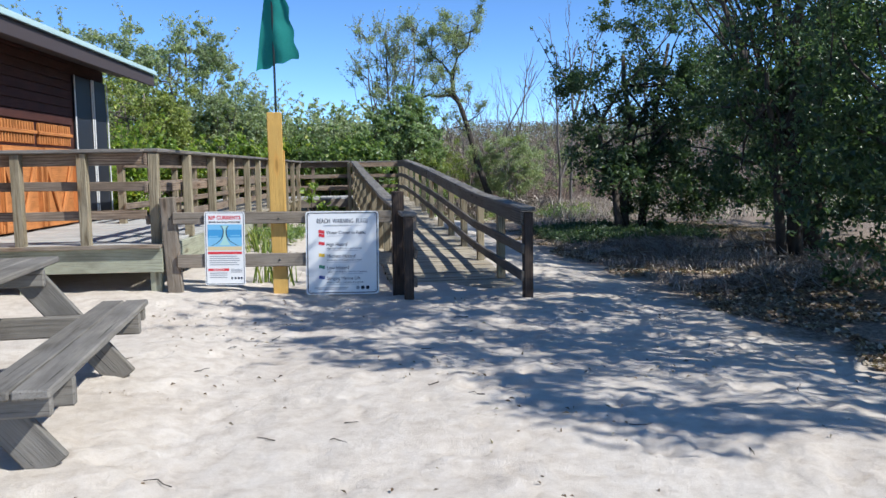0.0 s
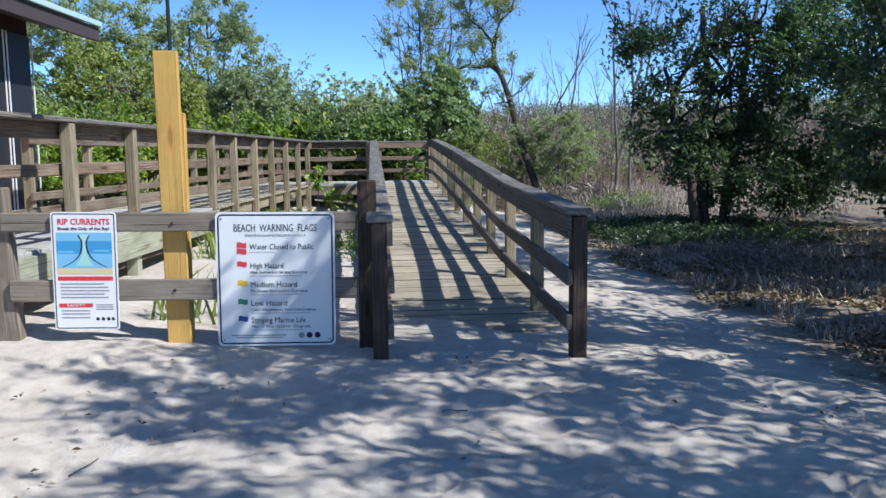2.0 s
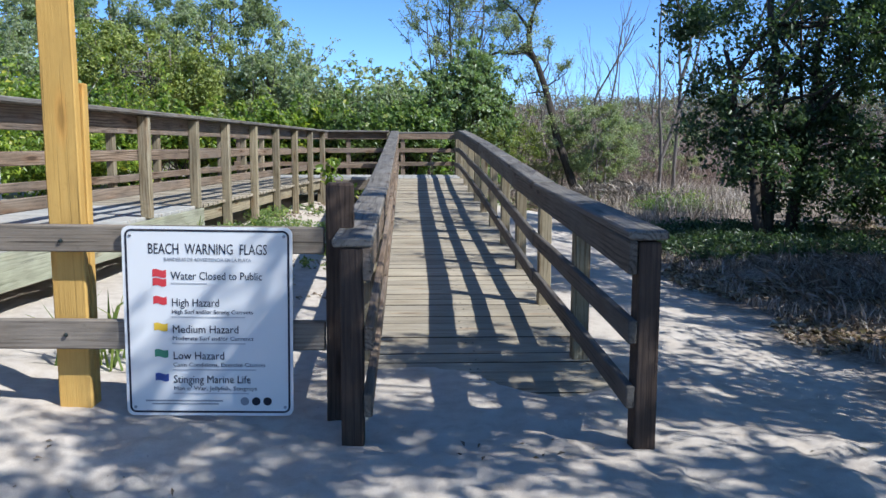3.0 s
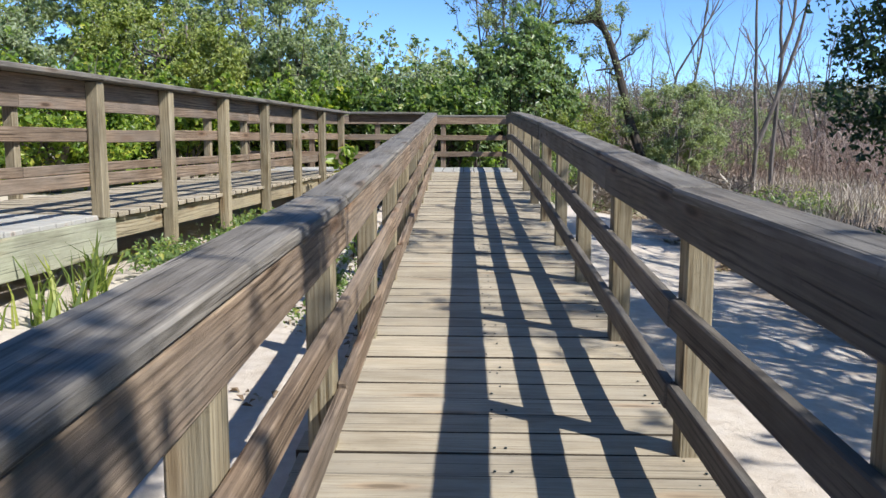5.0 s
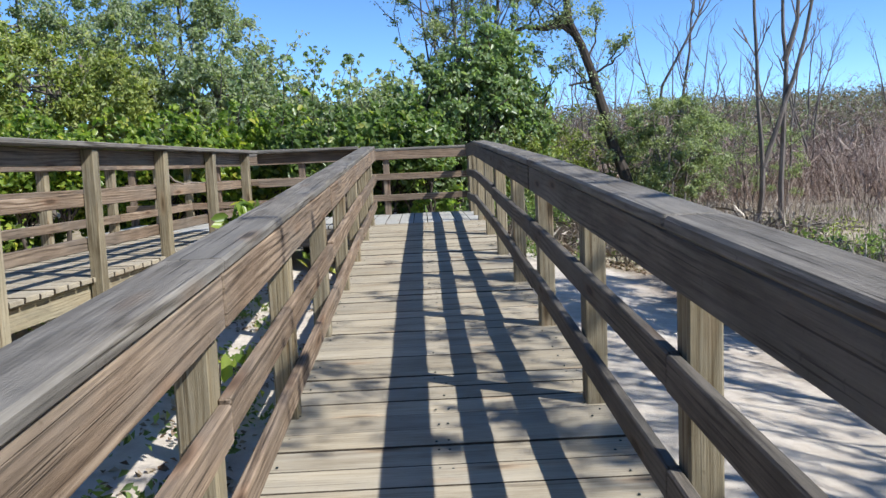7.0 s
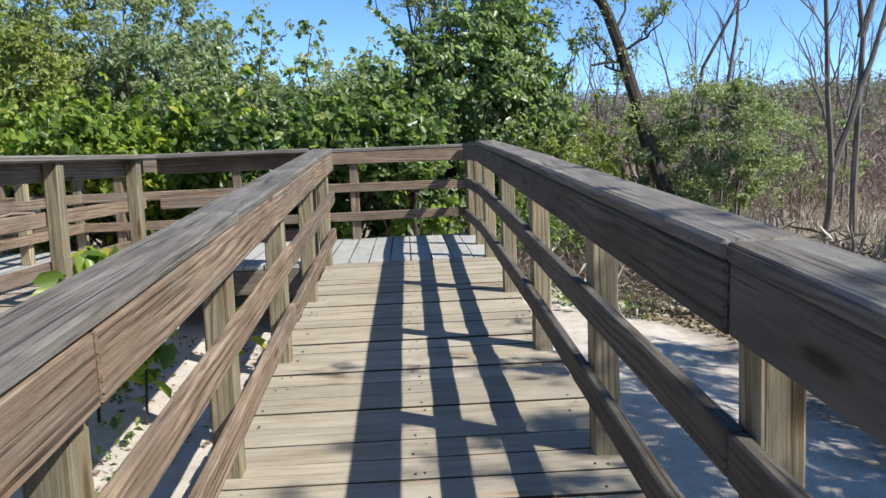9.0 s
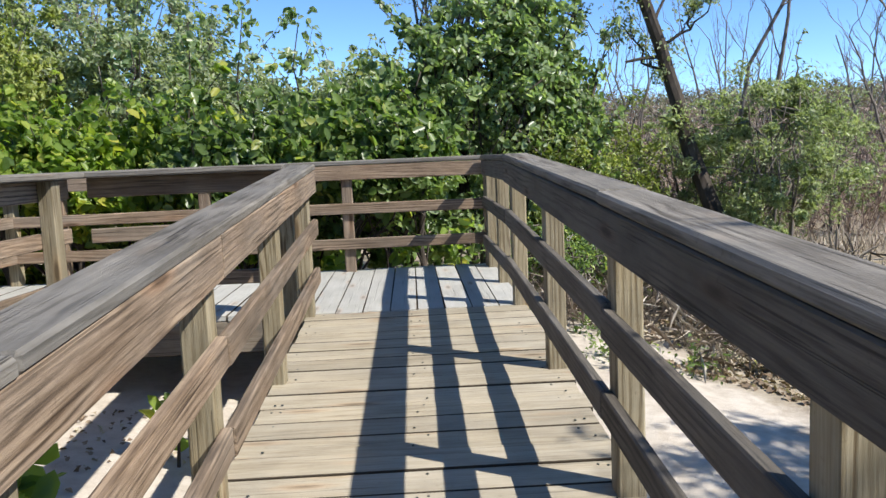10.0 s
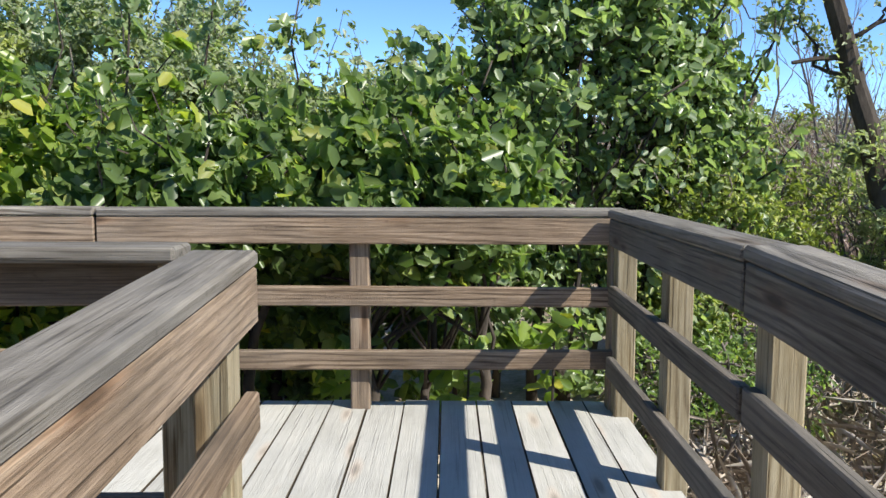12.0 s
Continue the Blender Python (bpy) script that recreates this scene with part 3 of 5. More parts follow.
# the front of the porch deck
porch_posts = [tuple(on_walk(9.40, 0.13 + 0.69 * k)) for k in range(7)]
railing("porch_railing", "grey wooden railing at the front of the porch deck", porch_posts, lambda p: DECK_Z - 0.02, deck_flat, tuple(WDIR), [(0.27, 0.10), (0.59, 0.10), (0.86, 0.135)], (-0.05, 0.1), skip=(0,))


# ---- decks under the rails ----
def walkway(name, label):
    return thing(name, label, "boardwalk", "", (0, 0, 0), "structure")


ramp = walkway("ramp", "sloping boardwalk ramp of weathered tan planks")
NAILS = []
y = RAMP_Y0 + 0.1
while y < RAMP_Y1 - 0.05:
    z = ramp_z(y) - 0.02
    m = pose((0.74 + 2.27) / 2 + R.uniform(-0.012, 0.012), y, z + R.uniform(-0.003, 0.003), math.degrees(math.atan(0.0469)) + R.uniform(-0.5, 0.5), R.uniform(-0.15, 0.15), R.uniform(-0.25, 0.25))
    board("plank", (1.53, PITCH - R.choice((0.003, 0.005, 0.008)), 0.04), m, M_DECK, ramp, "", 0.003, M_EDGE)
    for xn in (0.80, 0.85, 1.47, 1.52, 2.15, 2.20):
        if R.random() < 0.8:
            NAILS.append((xn + R.uniform(-0.012, 0.012), y + R.choice((-0.055, 0.055)) + R.uniform(-0.01, 0.01), z + 0.0215))
    y += PITCH
bm = bmesh.new()
for q in NAILS:
    bmesh.ops.create_cone(bm, cap_ends=True, segments=6, radius1=0.0065, radius2=0.005, depth=0.004, matrix=Matrix.Translation(q))
tagged(part("nails", bm, M_POLE, ramp, "dark nail heads"), kind="stuff")
for x in (0.83, 1.5, 2.18):
    beam("joist", (x, RAMP_Y0 + 0.8, ramp_z(RAMP_Y0 + 0.8) - 0.135), (x, RAMP_Y1, ramp_z(RAMP_Y1) - 0.135), 0.045, 0.18, M_FASC, ramp)

landing = walkway("landing", "flat landing of pale bleached planks at the ramp top")
x = 2.17
while x > -3.0:
    lo = RAMP_Y1 + 0.012 if x > 0.75 else 23.64
    m = Matrix.Translation((x, (lo + 25.78) / 2 + R.uniform(-0.01, 0.01), DECK_Z - 0.02 + R.uniform(-0.002, 0.002))) @ pose(0, 0, 0, 0, 0, 90 + R.uniform(-0.2, 0.2))
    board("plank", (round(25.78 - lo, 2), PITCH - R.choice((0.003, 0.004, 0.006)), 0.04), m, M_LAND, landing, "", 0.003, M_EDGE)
    x -= PITCH
for yy in (23.66, 24.65, 25.70):
    beam("joist", (-2.95, yy, DECK_Z - 0.155), (2.2, yy, DECK_Z - 0.155), 0.045, 0.22, M_FENCE, landing)
for xx in (-2.6, -0.9, 0.6, 2.16):
    for yy in (23.75, 25.6):
        beam("post", (xx, yy, -0.2), (xx, yy, DECK_Z - 0.27), 0.12, 0.12, M_POST, landing, "", 0.007, (0, 1, 0))

boardwalk = walkway("boardwalk", "level boardwalk of grey planks on low posts")
y = 15.05
while y < 23.62:
    c = on_walk(y, 0.86, DECK_Z - 0.02)
    ang = math.degrees(math.atan2(WLEFT.y, WLEFT.x))
    m = Matrix.Translation(c + Vector((0, 0, R.uniform(-0.004, 0.004)))) @ pose(0, 0, 0, R.uniform(-0.6, 0.6), 0, ang + R.uniform(-0.3, 0.3))
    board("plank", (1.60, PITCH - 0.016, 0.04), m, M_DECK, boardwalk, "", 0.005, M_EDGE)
    y += PITCH
for off in (0.14, 0.86, 1.58):
    beam("joist", on_walk(15.1, off, DECK_Z - 0.135), on_walk(23.6, off, DECK_Z - 0.135), 0.05, 0.17, M_POST, boardwalk)

porch = walkway("porch_deck", "raised porch deck with a pale green fascia board")
y = 9.40
while y < 15.0:
    c = on_walk(y + 0.02, 2.1, DECK_Z - 0.02)
    m = Matrix.Translation(c + Vector((0, 0, R.uniform(-0.003, 0.003)))) @ pose(0, 0, 0, 0, 0, ang + R.uniform(-0.2, 0.2))
    board("plank", (4.1, PITCH - 0.008, 0.04), m, M_LAND, porch)
    y += PITCH
beam("fascia", on_walk(9.30, -0.0, DECK_Z - 0.165), on_walk(9.30, 4.2, DECK_Z - 0.165), 0.045, 0.27, M_FASC, porch)
beam("fascia", on_walk(9.30, 0.02, DECK_Z - 0.165), on_walk(15.18, 0.02, DECK_Z - 0.165), 0.045, 0.27, M_FASC, porch)
beam("edge_board", on_walk(9.28, 0.0, DECK_Z - 0.018), on_walk(9.28, 4.2, DECK_Z - 0.018), 0.13, 0.04, M_FENCE, porch)
beam("fascia", on_walk(15.16, 0.0, DECK_Z - 0.165), on_walk(15.16, 0.2, DECK_Z - 0.165), 0.045, 0.27, M_FASC, porch)
for off in (0.1, 1.5, 2.9, 4.1):
    for yy in (9.40, 12.2, 15.0):
        beam("post", on_walk(yy, off, -0.2), on_walk(yy, off, DECK_Z - 0.05), 0.12, 0.12, M_FASC, porch, "", 0.007, tuple(WDIR))


# ---- the building ----
def building():
    b = thing("beach_building", "dark red-brown beach building with orange doors and mint roof", "building", "", tuple(on_walk(9.4, 1.7, 0)))
    inv = Matrix.Translation(-Vector(on_walk(9.4, 1.7, 0)))

    def put(ob):
        ob.matrix_basis = inv @ ob.matrix_basis
        return ob

    OFF = 2.45

    def w(y, off, z):
        return on_walk(y, OFF + off, z)

    lo, hi = DECK_Z, 3.38
    ends = 15.15
    put(beam("wall", w(5.0, 0.11, (hi - 0.1) / 2), w(ends, 0.11, (hi - 0.1) / 2), 0.16, hi + 0.1, M_SIDING, b, "dark red-brown board wall"))
    put(beam("wall", w(ends - 0.08, 0.2, (hi - 0.1) / 2), w(ends - 0.08, 5.0, (hi - 0.1) / 2), 0.16, hi + 0.1, M_SIDING, b))
    put(beam("wall", w(5.08, 0.2, (hi - 0.1) / 2), w(5.08, 5.0, (hi - 0.1) / 2), 0.16, hi + 0.1, M_SIDING, b))
    put(beam("wall", w(5.0, 5.08, (hi - 0.1) / 2), w(ends, 5.08, (hi - 0.1) / 2), 0.16, hi + 0.1, M_SIDING, b))
    for yy in (5.08, ends - 0.08):
        bm = bmesh.new()
        tri = [(0.12, hi - 0.12), (5.1, hi - 0.12), (2.62, 4.33)]
        rows_g = [[bm.verts.new(w(yy + s, off, z) - Vector(on_walk(9.4, 1.7, 0))) for off, z in tri] for s in (-0.07, 0.07)]
        bm.faces.new(rows_g[0])
        bm.faces.new(list(reversed(rows_g[1])))
        for k in range(3):
            bm.faces.new((rows_g[0][k], rows_g[1][k], rows_g[1][(k + 1) % 3], rows_g[0][(k + 1) % 3]))
        bmesh.ops.recalc_face_normals(bm, faces=bm.faces)
        part("gable", bm, M_SIDING, b)
    # horizontal siding boards
    z = 2.25
    while z < 3.2:
        put(beam("siding_board", w(5.1, 0.015, z), w(13.55, 0.015, z), 0.03, 0.125, M_SIDING, b))
        z += 0.135
    # orange barn-like doors with a slatted upper part
    for y0, y1 in ((8.9, 10.85), (10.9, 12.15), (12.2, 13.45)):
        door = put(beam("door", w(y0, 0.0, lo + 0.59), w(y1, 0.0, lo + 0.59), 0.05, 1.12, M_DOOR, b, "orange stained board door"))
        dm = door.matrix_basis.inverted() @ inv

        def sub(name, a, c, wd, ht):
            ob = beam(name, a, c, wd, ht, M_DOOR, door)
            ob.matrix_basis = dm @ ob.matrix_basis

        for zz in (lo + 0.09, lo + 1.10):
            sub("batten", w(y0 + 0.02, -0.045, zz), w(y1 - 0.02, -0.045, zz), 0.03, 0.11)
        for yy in (y0 + 0.06, y1 - 0.06):
            m, L = span(w(yy, -0.047, lo + 0.05), w(yy, -0.047, lo + 1.15), tuple(WDIR))
            ob = board("batten", (round(L, 2), 0.03, 0.10), m @ pose(0, 0, 0, 90, 0, 0), M_DOOR, door)
            ob.matrix_basis = dm @ ob.matrix_basis
        sub("brace", w(y0 + 0.1, -0.05, lo + 1.04), w((y0 + y1) / 2, -0.05, lo + 0.12), 0.03, 0.10)
        sub("brace", w(y1 - 0.1, -0.05, lo + 1.04), w((y0 + y1) / 2, -0.05, lo + 0.12), 0.03, 0.10)
        yy = y0 + 0.06
        while yy < y1 - 0.04:
            m, L = span(w(yy, 0.0, lo + 1.20), w(yy, 0.0, lo + 1.50), tuple(WDIR))
            ob = board("slat", (round(L, 2), 0.03, 0.045), m @ pose(0, 0, 0, 90, 0, 0), M_DOOR, door)
            ob.matrix_basis = dm @ ob.matrix_basis
            yy += 0.085
        sub("batten", w(y0 + 0.02, -0.03, lo + 1.36), w(y1 - 0.02, -0.03, lo + 1.36), 0.03, 0.05)
    # near-black panels with white trim at the corner
    for y0, y1 in ((13.68, 14.36), (14.50, 15.08)):
        put(beam("panel", w(y0, 0.005, lo + 1.16), w(y1, 0.005, lo + 1.16), 0.05, 2.32, M_DARK, b, "near-black door panel"))
    for yy in (13.64, 14.39, 14.47, 15.12):
        m, L = span(w(yy, -0.03, lo + 0.02), w(yy, -0.03, lo + 2.32), tuple(WDIR))
        put(board("trim", (round(L, 2), 0.02, 0.022), m @ pose(0, 0, 0, 90, 0, 0), M_WHITE, b))
    # roof with a deep eave
    bm = bmesh.new()
    e0, e1 = -0.68, 3.0
    prof = [(e0, 3.21), (e0, 3.28), (e1, 4.58), (e1, 4.48)]
    prof2 = [(5.8, 3.21), (5.8, 3.28)]
    for yy in (4.3, 15.85):
        for off, z in prof + prof2:
            bm.verts.new(w(yy, off, z) - Vector(on_walk(9.4, 1.7, 0)))
    bm.verts.ensure_lookup_table()
    v = bm.verts
    for a, c, d, e in ((1, 2, 8, 7), (0, 1, 7, 6), (3, 0, 6, 9), (2, 5, 11, 8), (4, 3, 9, 10), (5, 4, 10, 11), (0, 3, 2, 1), (3, 4, 5, 2), (7, 8, 9, 6), (8, 11, 10, 9)):
        bm.faces.new([v[i] for i in (a, c, d, e)])
    bmesh.ops.recalc_face_normals(bm, faces=bm.faces)
    part("roof", bm, M_ROOF, b, "pale mint metal roof")
    put(beam("eave_board", w(4.3, e0 + 0.05, 3.11), w(15.85, e0 + 0.05, 3.11), 0.05, 0.20, M_FASCIA_ROOF, b, "dark brown eave board"))
    put(beam("roof_edge", w(4.3, e0 - 0.01, 3.245), w(15.86, e0 - 0.01, 3.245), 0.03, 0.075, M_ROOF, b))
    put(beam("soffit", w(4.35, e0 / 2 + 0.05, 3.19), w(15.81, e0 / 2 + 0.05, 3.19), 0.58, 0.02, M_FASCIA_ROOF, b))


building()


# ---- fence, signs, flag ----
fence = thing("rail_fence", "grey two-rail wooden fence carrying the signs", "fence", "", (0, 9.3, 0))
put_f = lambda ob: setattr(ob, "matrix_basis", Matrix.Translation((0, -9.3, 0)) @ ob.matrix_basis)
put_f(beam("post", (-1.66, 9.32, -0.1), (-1.72, 9.32, 1.17), 0.16, 0.11, M_FENCE, fence, "", 0.012, (0, 1, 0)))
put_f(beam("post", (0.765, 9.27, -0.2), (0.775, 9.27, 1.185), 0.13, 0.12, M_POST_DARK, fence, "", 0.012, (0, 1, 0)))
put_f(beam("rail", (-1.66, 9.245, 0.94), (0.70, 9.245, 0.91), 0.04, 0.13, M_FENCE, fence))
put_f(beam("rail", (-1.63, 9.245, 0.475), (0.70, 9.245, 0.445), 0.04, 0.145, M_FENCE, fence))
for px, pz in ((-0.54, 0.915), (-0.54, 0.46), (-1.69, 0.94)):
    bm = bmesh.new()
    bmesh.ops.create_uvsphere(bm, u_segments=8, v_segments=5, radius=0.011, matrix=Matrix.Translation((px, -0.08, pz)))
    part("bolt", bm, M_POLE, fence)


def flat_box(bm, x0, x1, z0, z1, y, t=0.002):
    for v in bmesh.ops.create_cube(bm, size=1)["verts"]:
        v.co = Vector(((x0 + x1) / 2 + v.co.x * (x1 - x0), y + v.co.y * t, (z0 + z1) / 2 + v.co.z * (z1 - z0)))


def rounded(bm, w, h, r, t, y=0.0, seg=6):
    """An upright plate with round corners, centred, facing -y."""
    ring = []
    for cx, cz, a0 in ((w / 2 - r, h / 2 - r, 0), (-w / 2 + r, h / 2 - r, 90), (-w / 2 + r, -h / 2 + r, 180), (w / 2 - r, -h / 2 + r, 270)):
        for k in range(seg + 1):
            a = radians(a0 + 90 * k / seg)
            ring.append((cx + r * math.cos(a), cz + r * math.sin(a)))
    f = [bm.verts.new((x, y - t / 2, z)) for x, z in ring]
    g = [bm.verts.new((x, y + t / 2, z)) for x, z in ring]
    bm.faces.new(f)
    bm.faces.new(list(reversed(g)))
    for i in range(len(ring)):
        j = (i + 1) % len(ring)
        bm.faces.new((f[j], f[i], g[i], g[j]))
    bmesh.ops.recalc_face_normals(bm, faces=bm.faces)


def frame_line(bm, w, h, r, line, y, t=0.0016, seg=6):
    """A thin painted border with round corners."""
    outer, inner_r = [], []
    for lst, k2 in ((outer, 0.0), (inner_r, line)):
        ww, hh, rr = w - 2 * k2, h - 2 * k2, max(r - k2, 0.003)
        for cx, cz, a0 in ((ww / 2 - rr, hh / 2 - rr, 0), (-ww / 2 + rr, hh / 2 - rr, 90), (-ww / 2 + rr, -hh / 2 + rr, 180), (ww / 2 - rr, -hh / 2 + rr, 270)):
            for k in range(seg + 1):
                a = radians(a0 + 90 * k / seg)
                lst.append(bm.verts.new((cx + rr * math.cos(a), y - t, cz + rr * math.sin(a))))
    n = len(outer)
    for i in range(n):
        j = (i + 1) % n
        bm.faces.new((outer[i], outer[j], inner_r[j], inner_r[i]))
    bmesh.ops.recalc_face_normals(bm, faces=bm.faces)


def lettering(name, words, x, z, size, y, material, parent, align="LEFT", width=None, bold=0.0):
    """A printed line, each word a part of its own."""
    full = text_mesh(name, words, size, material, bold)
    reach = max(v.co.x for v in full.vertices)
    sx = width / reach if width else 1.0
    x0 = x - (sx * reach / 2 if align == "CENTER" else 0.0)
    done = ""
    for word in words.split(" "):
        if word:
            me = text_mesh(name, word, size, material, bold)
            lead = max(v.co.x for v in text_mesh(name, done + word, size, material, bold).vertices) - max(v.co.x for v in me.vertices)
            ob = new(name, me)
            ob.parent = parent
            ob.matrix_basis = Matrix.Translation((x0 + sx * lead, y, z)) @ pose(0, 0, 0, 90, 0, 0) @ Matrix.Diagonal((sx, 1, 1, 1))
        done += word + " "


def text_mesh(name, words, size, material, bold):
    cu = bpy.data.curves.new(name, "FONT")
    cu.body, cu.size, cu.align_y, cu.extrude, cu.offset = words, size, "CENTER", 0.0006, bold
    cu.resolution_u = 2
    tmp = bpy.data.objects.new(name, cu)
    scene.collection.objects.link(tmp)
    bpy.context.view_layer.update()
    me = bpy.data.meshes.new_from_object(tmp.evaluated_get(bpy.context.evaluated_depsgraph_get()))
    me.materials.clear()
    me.materials.append(material)
    bpy.data.objects.remove(tmp)
    return me


def warning_sign():
    w, h = 0.80, 0.925
    s = thing("warning_sign", "white beach warning flags sign with coloured flags, on the fence", "sign", "signs on the fence", (0.146, 9.205, 0.52))
    s.rotation_euler = (radians(1.0), radians(0.9), 0)
    bm = bmesh.new()
    rounded(bm, w, h, 0.035, 0.006)
    part("plate", bm, M_SIGN, s)
    bm = bmesh.new()
    frame_line(bm, w - 0.028, h - 0.028, 0.032, 0.010, -0.003)
    part("border", bm, M_INK, s, "thin black border line")
    y = -0.0045
    lettering("heading", "BEACH  WARNING  FLAGS", 0, 0.353, 0.072, y, M_INK, s, "CENTER", 0.56)
    lettering("subheading", "BANDERAS DE ADVERTENCIA EN LA PLAYA", 0, 0.304, 0.024, y, M_GREYINK, s, "CENTER", 0.41)
    rows = [("Water Closed to Public", 0.225, M_RED, 0.43, "", 0), ("High Hazard", 0.095, M_RED, 0.225, "High Surf and/or Strong Currents", 0.385),
            ("Medium Hazard", -0.035, M_YEL, 0.315, "Moderate Surf and/or Currents", 0.385),
            ("Low Hazard", -0.165, M_GRN, 0.245, "Calm Conditions, Exercise Caution", 0.44),
            ("Stinging Marine Life", -0.283, M_BLU, 0.37, "Man o' War, Jellyfish, Stingrays", 0.40)]
    for words, z, mat, width, second, w2 in rows:
        lettering("line", words, -0.175, z, 0.055, y, M_INK, s, "LEFT", width)
        if second:
            lettering("line", second, -0.175, z - 0.044, 0.028, y, M_INK, s, "LEFT", w2)
        bm = bmesh.new()
        for k in range(1 + (z > 0.2)):
            n = 8
            zz = z + 0.012 - 0.042 * k
            top = [bm.verts.new((-0.26 + 0.064 * i / n, y - 0.0004, zz + 0.018 + 0.004 * math.sin(i * 6.28 / n))) for i in range(n + 1)]
            bot = [bm.verts.new((-0.26 + 0.064 * i / n, y - 0.0004, zz - 0.018 + 0.004 * math.sin(i * 6.28 / n))) for i in range(n + 1)]
            for i in range(n):
                bm.faces.new((top[i], bot[i], bot[i + 1], top[i + 1]))
        part("flag_picture", bm, mat, s)
        bm = bmesh.new()
        flat_box(bm, -0.175, -0.175 + (0.17 if not second else w2 * 0.9), z - 0.071 + (0.033 if not second else 0), z - 0.065 + (0.033 if not second else 0), y, 0.0008)
        part("small_print", bm, M_FAINT, s)
    bm = bmesh.new()
    flat_box(bm, -0.31, 0.06, -0.392, -0.384, y, 0.0008)
    flat_box(bm, -0.28, 0.04, -0.407, -0.400, y, 0.0008)
    part("small_print", bm, M_GREYINK, s)
    for x, mat in ((0.165, M_GREYINK), (0.22, M_INK), (0.275, M_INK)):
        bm = bmesh.new()
        bmesh.ops.create_circle(bm, cap_ends=True, segments=14, radius=0.021, matrix=Matrix.Translation((x, y, -0.39)) @ pose(0, 0, 0, 90, 0, 0))
        part("emblem", bm, mat, s)
    for x in (-0.36, 0.36):
        for z in (-0.42, 0.42):
            bm = bmesh.new()
            bmesh.ops.create_uvsphere(bm, u_segments=8, v_segments=5, radius=0.008, matrix=Matrix.Translation((x, -0.003, z)))
            part("screw", bm, M_STEEL, s)


def rip_sign():
    w, h = 0.425, 0.80
    s = thing("rip_current_sign", "white and blue rip currents safety sign on the fence", "sign", "signs on the fence", (-1.118, 9.205, 0.605))
    s.rotation_euler = (radians(0.8), radians(1.2), 0)
    bm = bmesh.new()
    rounded(bm, w, h, 0.022, 0.006)
    part("plate", bm, M_SIGN, s)
    bm = bmesh.new()
    frame_line(bm, w - 0.02, h - 0.02, 0.018, 0.006, -0.003)
    part("border", bm, M_INK, s)
    y = -0.0045
    lettering("heading", "RIP CURRENTS", 0, 0.333, 0.056, y, M_RED, s, "CENTER", 0.34, 0.0014)
    lettering("subheading", "Break the Grip of the Rip!", 0, 0.288, 0.028, y, M_INK, s, "CENTER", 0.335, 0.0006)
    bm = bmesh.new()
    flat_box(bm, -0.18, 0.18, 0.12, 0.262, y, 0.0006)
    part("picture_sea", bm, M_SEAB, s, "blue printed sea")
    bm = bmesh.new()
    flat_box(bm, -0.18, 0.18, 0.205, 0.262, y - 0.0006, 0.0006)
    flat_box(bm, -0.17, -0.07, 0.128, 0.138, y - 0.0006, 0.0006)
    flat_box(bm, 0.06, 0.16, 0.135, 0.145, y - 0.0006, 0.0006)
    part("picture_surf", bm, M_SKYB, s)
    bm = bmesh.new()
    flat_box(bm, -0.18, 0.18, -0.02, 0.12, y, 0.0006)
    for v in bm.verts:
        if v.co.z > 0.0:
            v.co.z = 0.022
    part("picture_beach", bm, M_TAN, s, "sand-coloured printed beach")
    bm = bmesh.new()
    flat_box(bm, -0.18, 0.18, 0.022, 0.12, y, 0.0006)
    part("picture_shallows", bm, M_SKYB, s)
    # the current's plume with dark arrows
    bm = bmesh.new()
    n = 14
    prev = None
    for i in range(n + 1):
        f = i / n
        z = 0.035 + 0.215 * f
        half = 0.010 + 0.055 * (1 - f) ** 4 + 0.03 * max(0, f - 0.75) * 4
        row = (bm.verts.new((-half, y - 0.0012, z)), bm.verts.new((half, y - 0.0012, z)))
        if prev:
            bm.faces.new((prev[0], prev[1], row[1], row[0]))
        prev = row
    part("picture_current", bm, M_LEAFPRINT, s)
    bm = bmesh.new()
    for sgn in (-1, 1):
        prev = None
        for i in range(n + 1):
            f = i / n
            z = 0.03 + 0.215 * f
            x = sgn * (0.014 + 0.13 * (1 - f) ** 4 + 0.022 * max(0, f - 0.8) * 5)
            row = (bm.verts.new((x - 0.005, y - 0.0018, z)), bm.verts.new((x + 0.005, y - 0.0018, z)))
            if prev:
                bm.faces.new((prev[0], prev[1], row[1], row[0]))
            prev = row
    part("picture_arrow", bm, M_INK, s)
    bm = bmesh.new()
    flat_box(bm, -0.18, 0.18, -0.062, -0.034, y, 0.0008)
    flat_box(bm, -0.18, 0.04, -0.245, -0.218, y, 0.0008)
    part("red_band", bm, M_RED, s)
    lettering("band_words", "SAFETY", -0.07, -0.2315, 0.026, y - 0.001, M_SIGN, s, "CENTER", 0.12)
    bm = bmesh.new()
    for z in (-0.085, -0.108, -0.131, -0.154, -0.177):
        flat_box(bm, -0.165, 0.14 + 0.02 * math.sin(z * 90), z - 0.004, z + 0.004, y, 0.0008)
    for z in (-0.268, -0.29, -0.315):
        flat_box(bm, -0.165, 0.02, z - 0.004, z + 0.004, y, 0.0008)
    for z in (-0.228, -0.243, -0.258):
        flat_box(bm, 0.06, 0.175, z - 0.003, z + 0.003, y, 0.0008)
    part("small_print", bm, M_GREYINK, s)
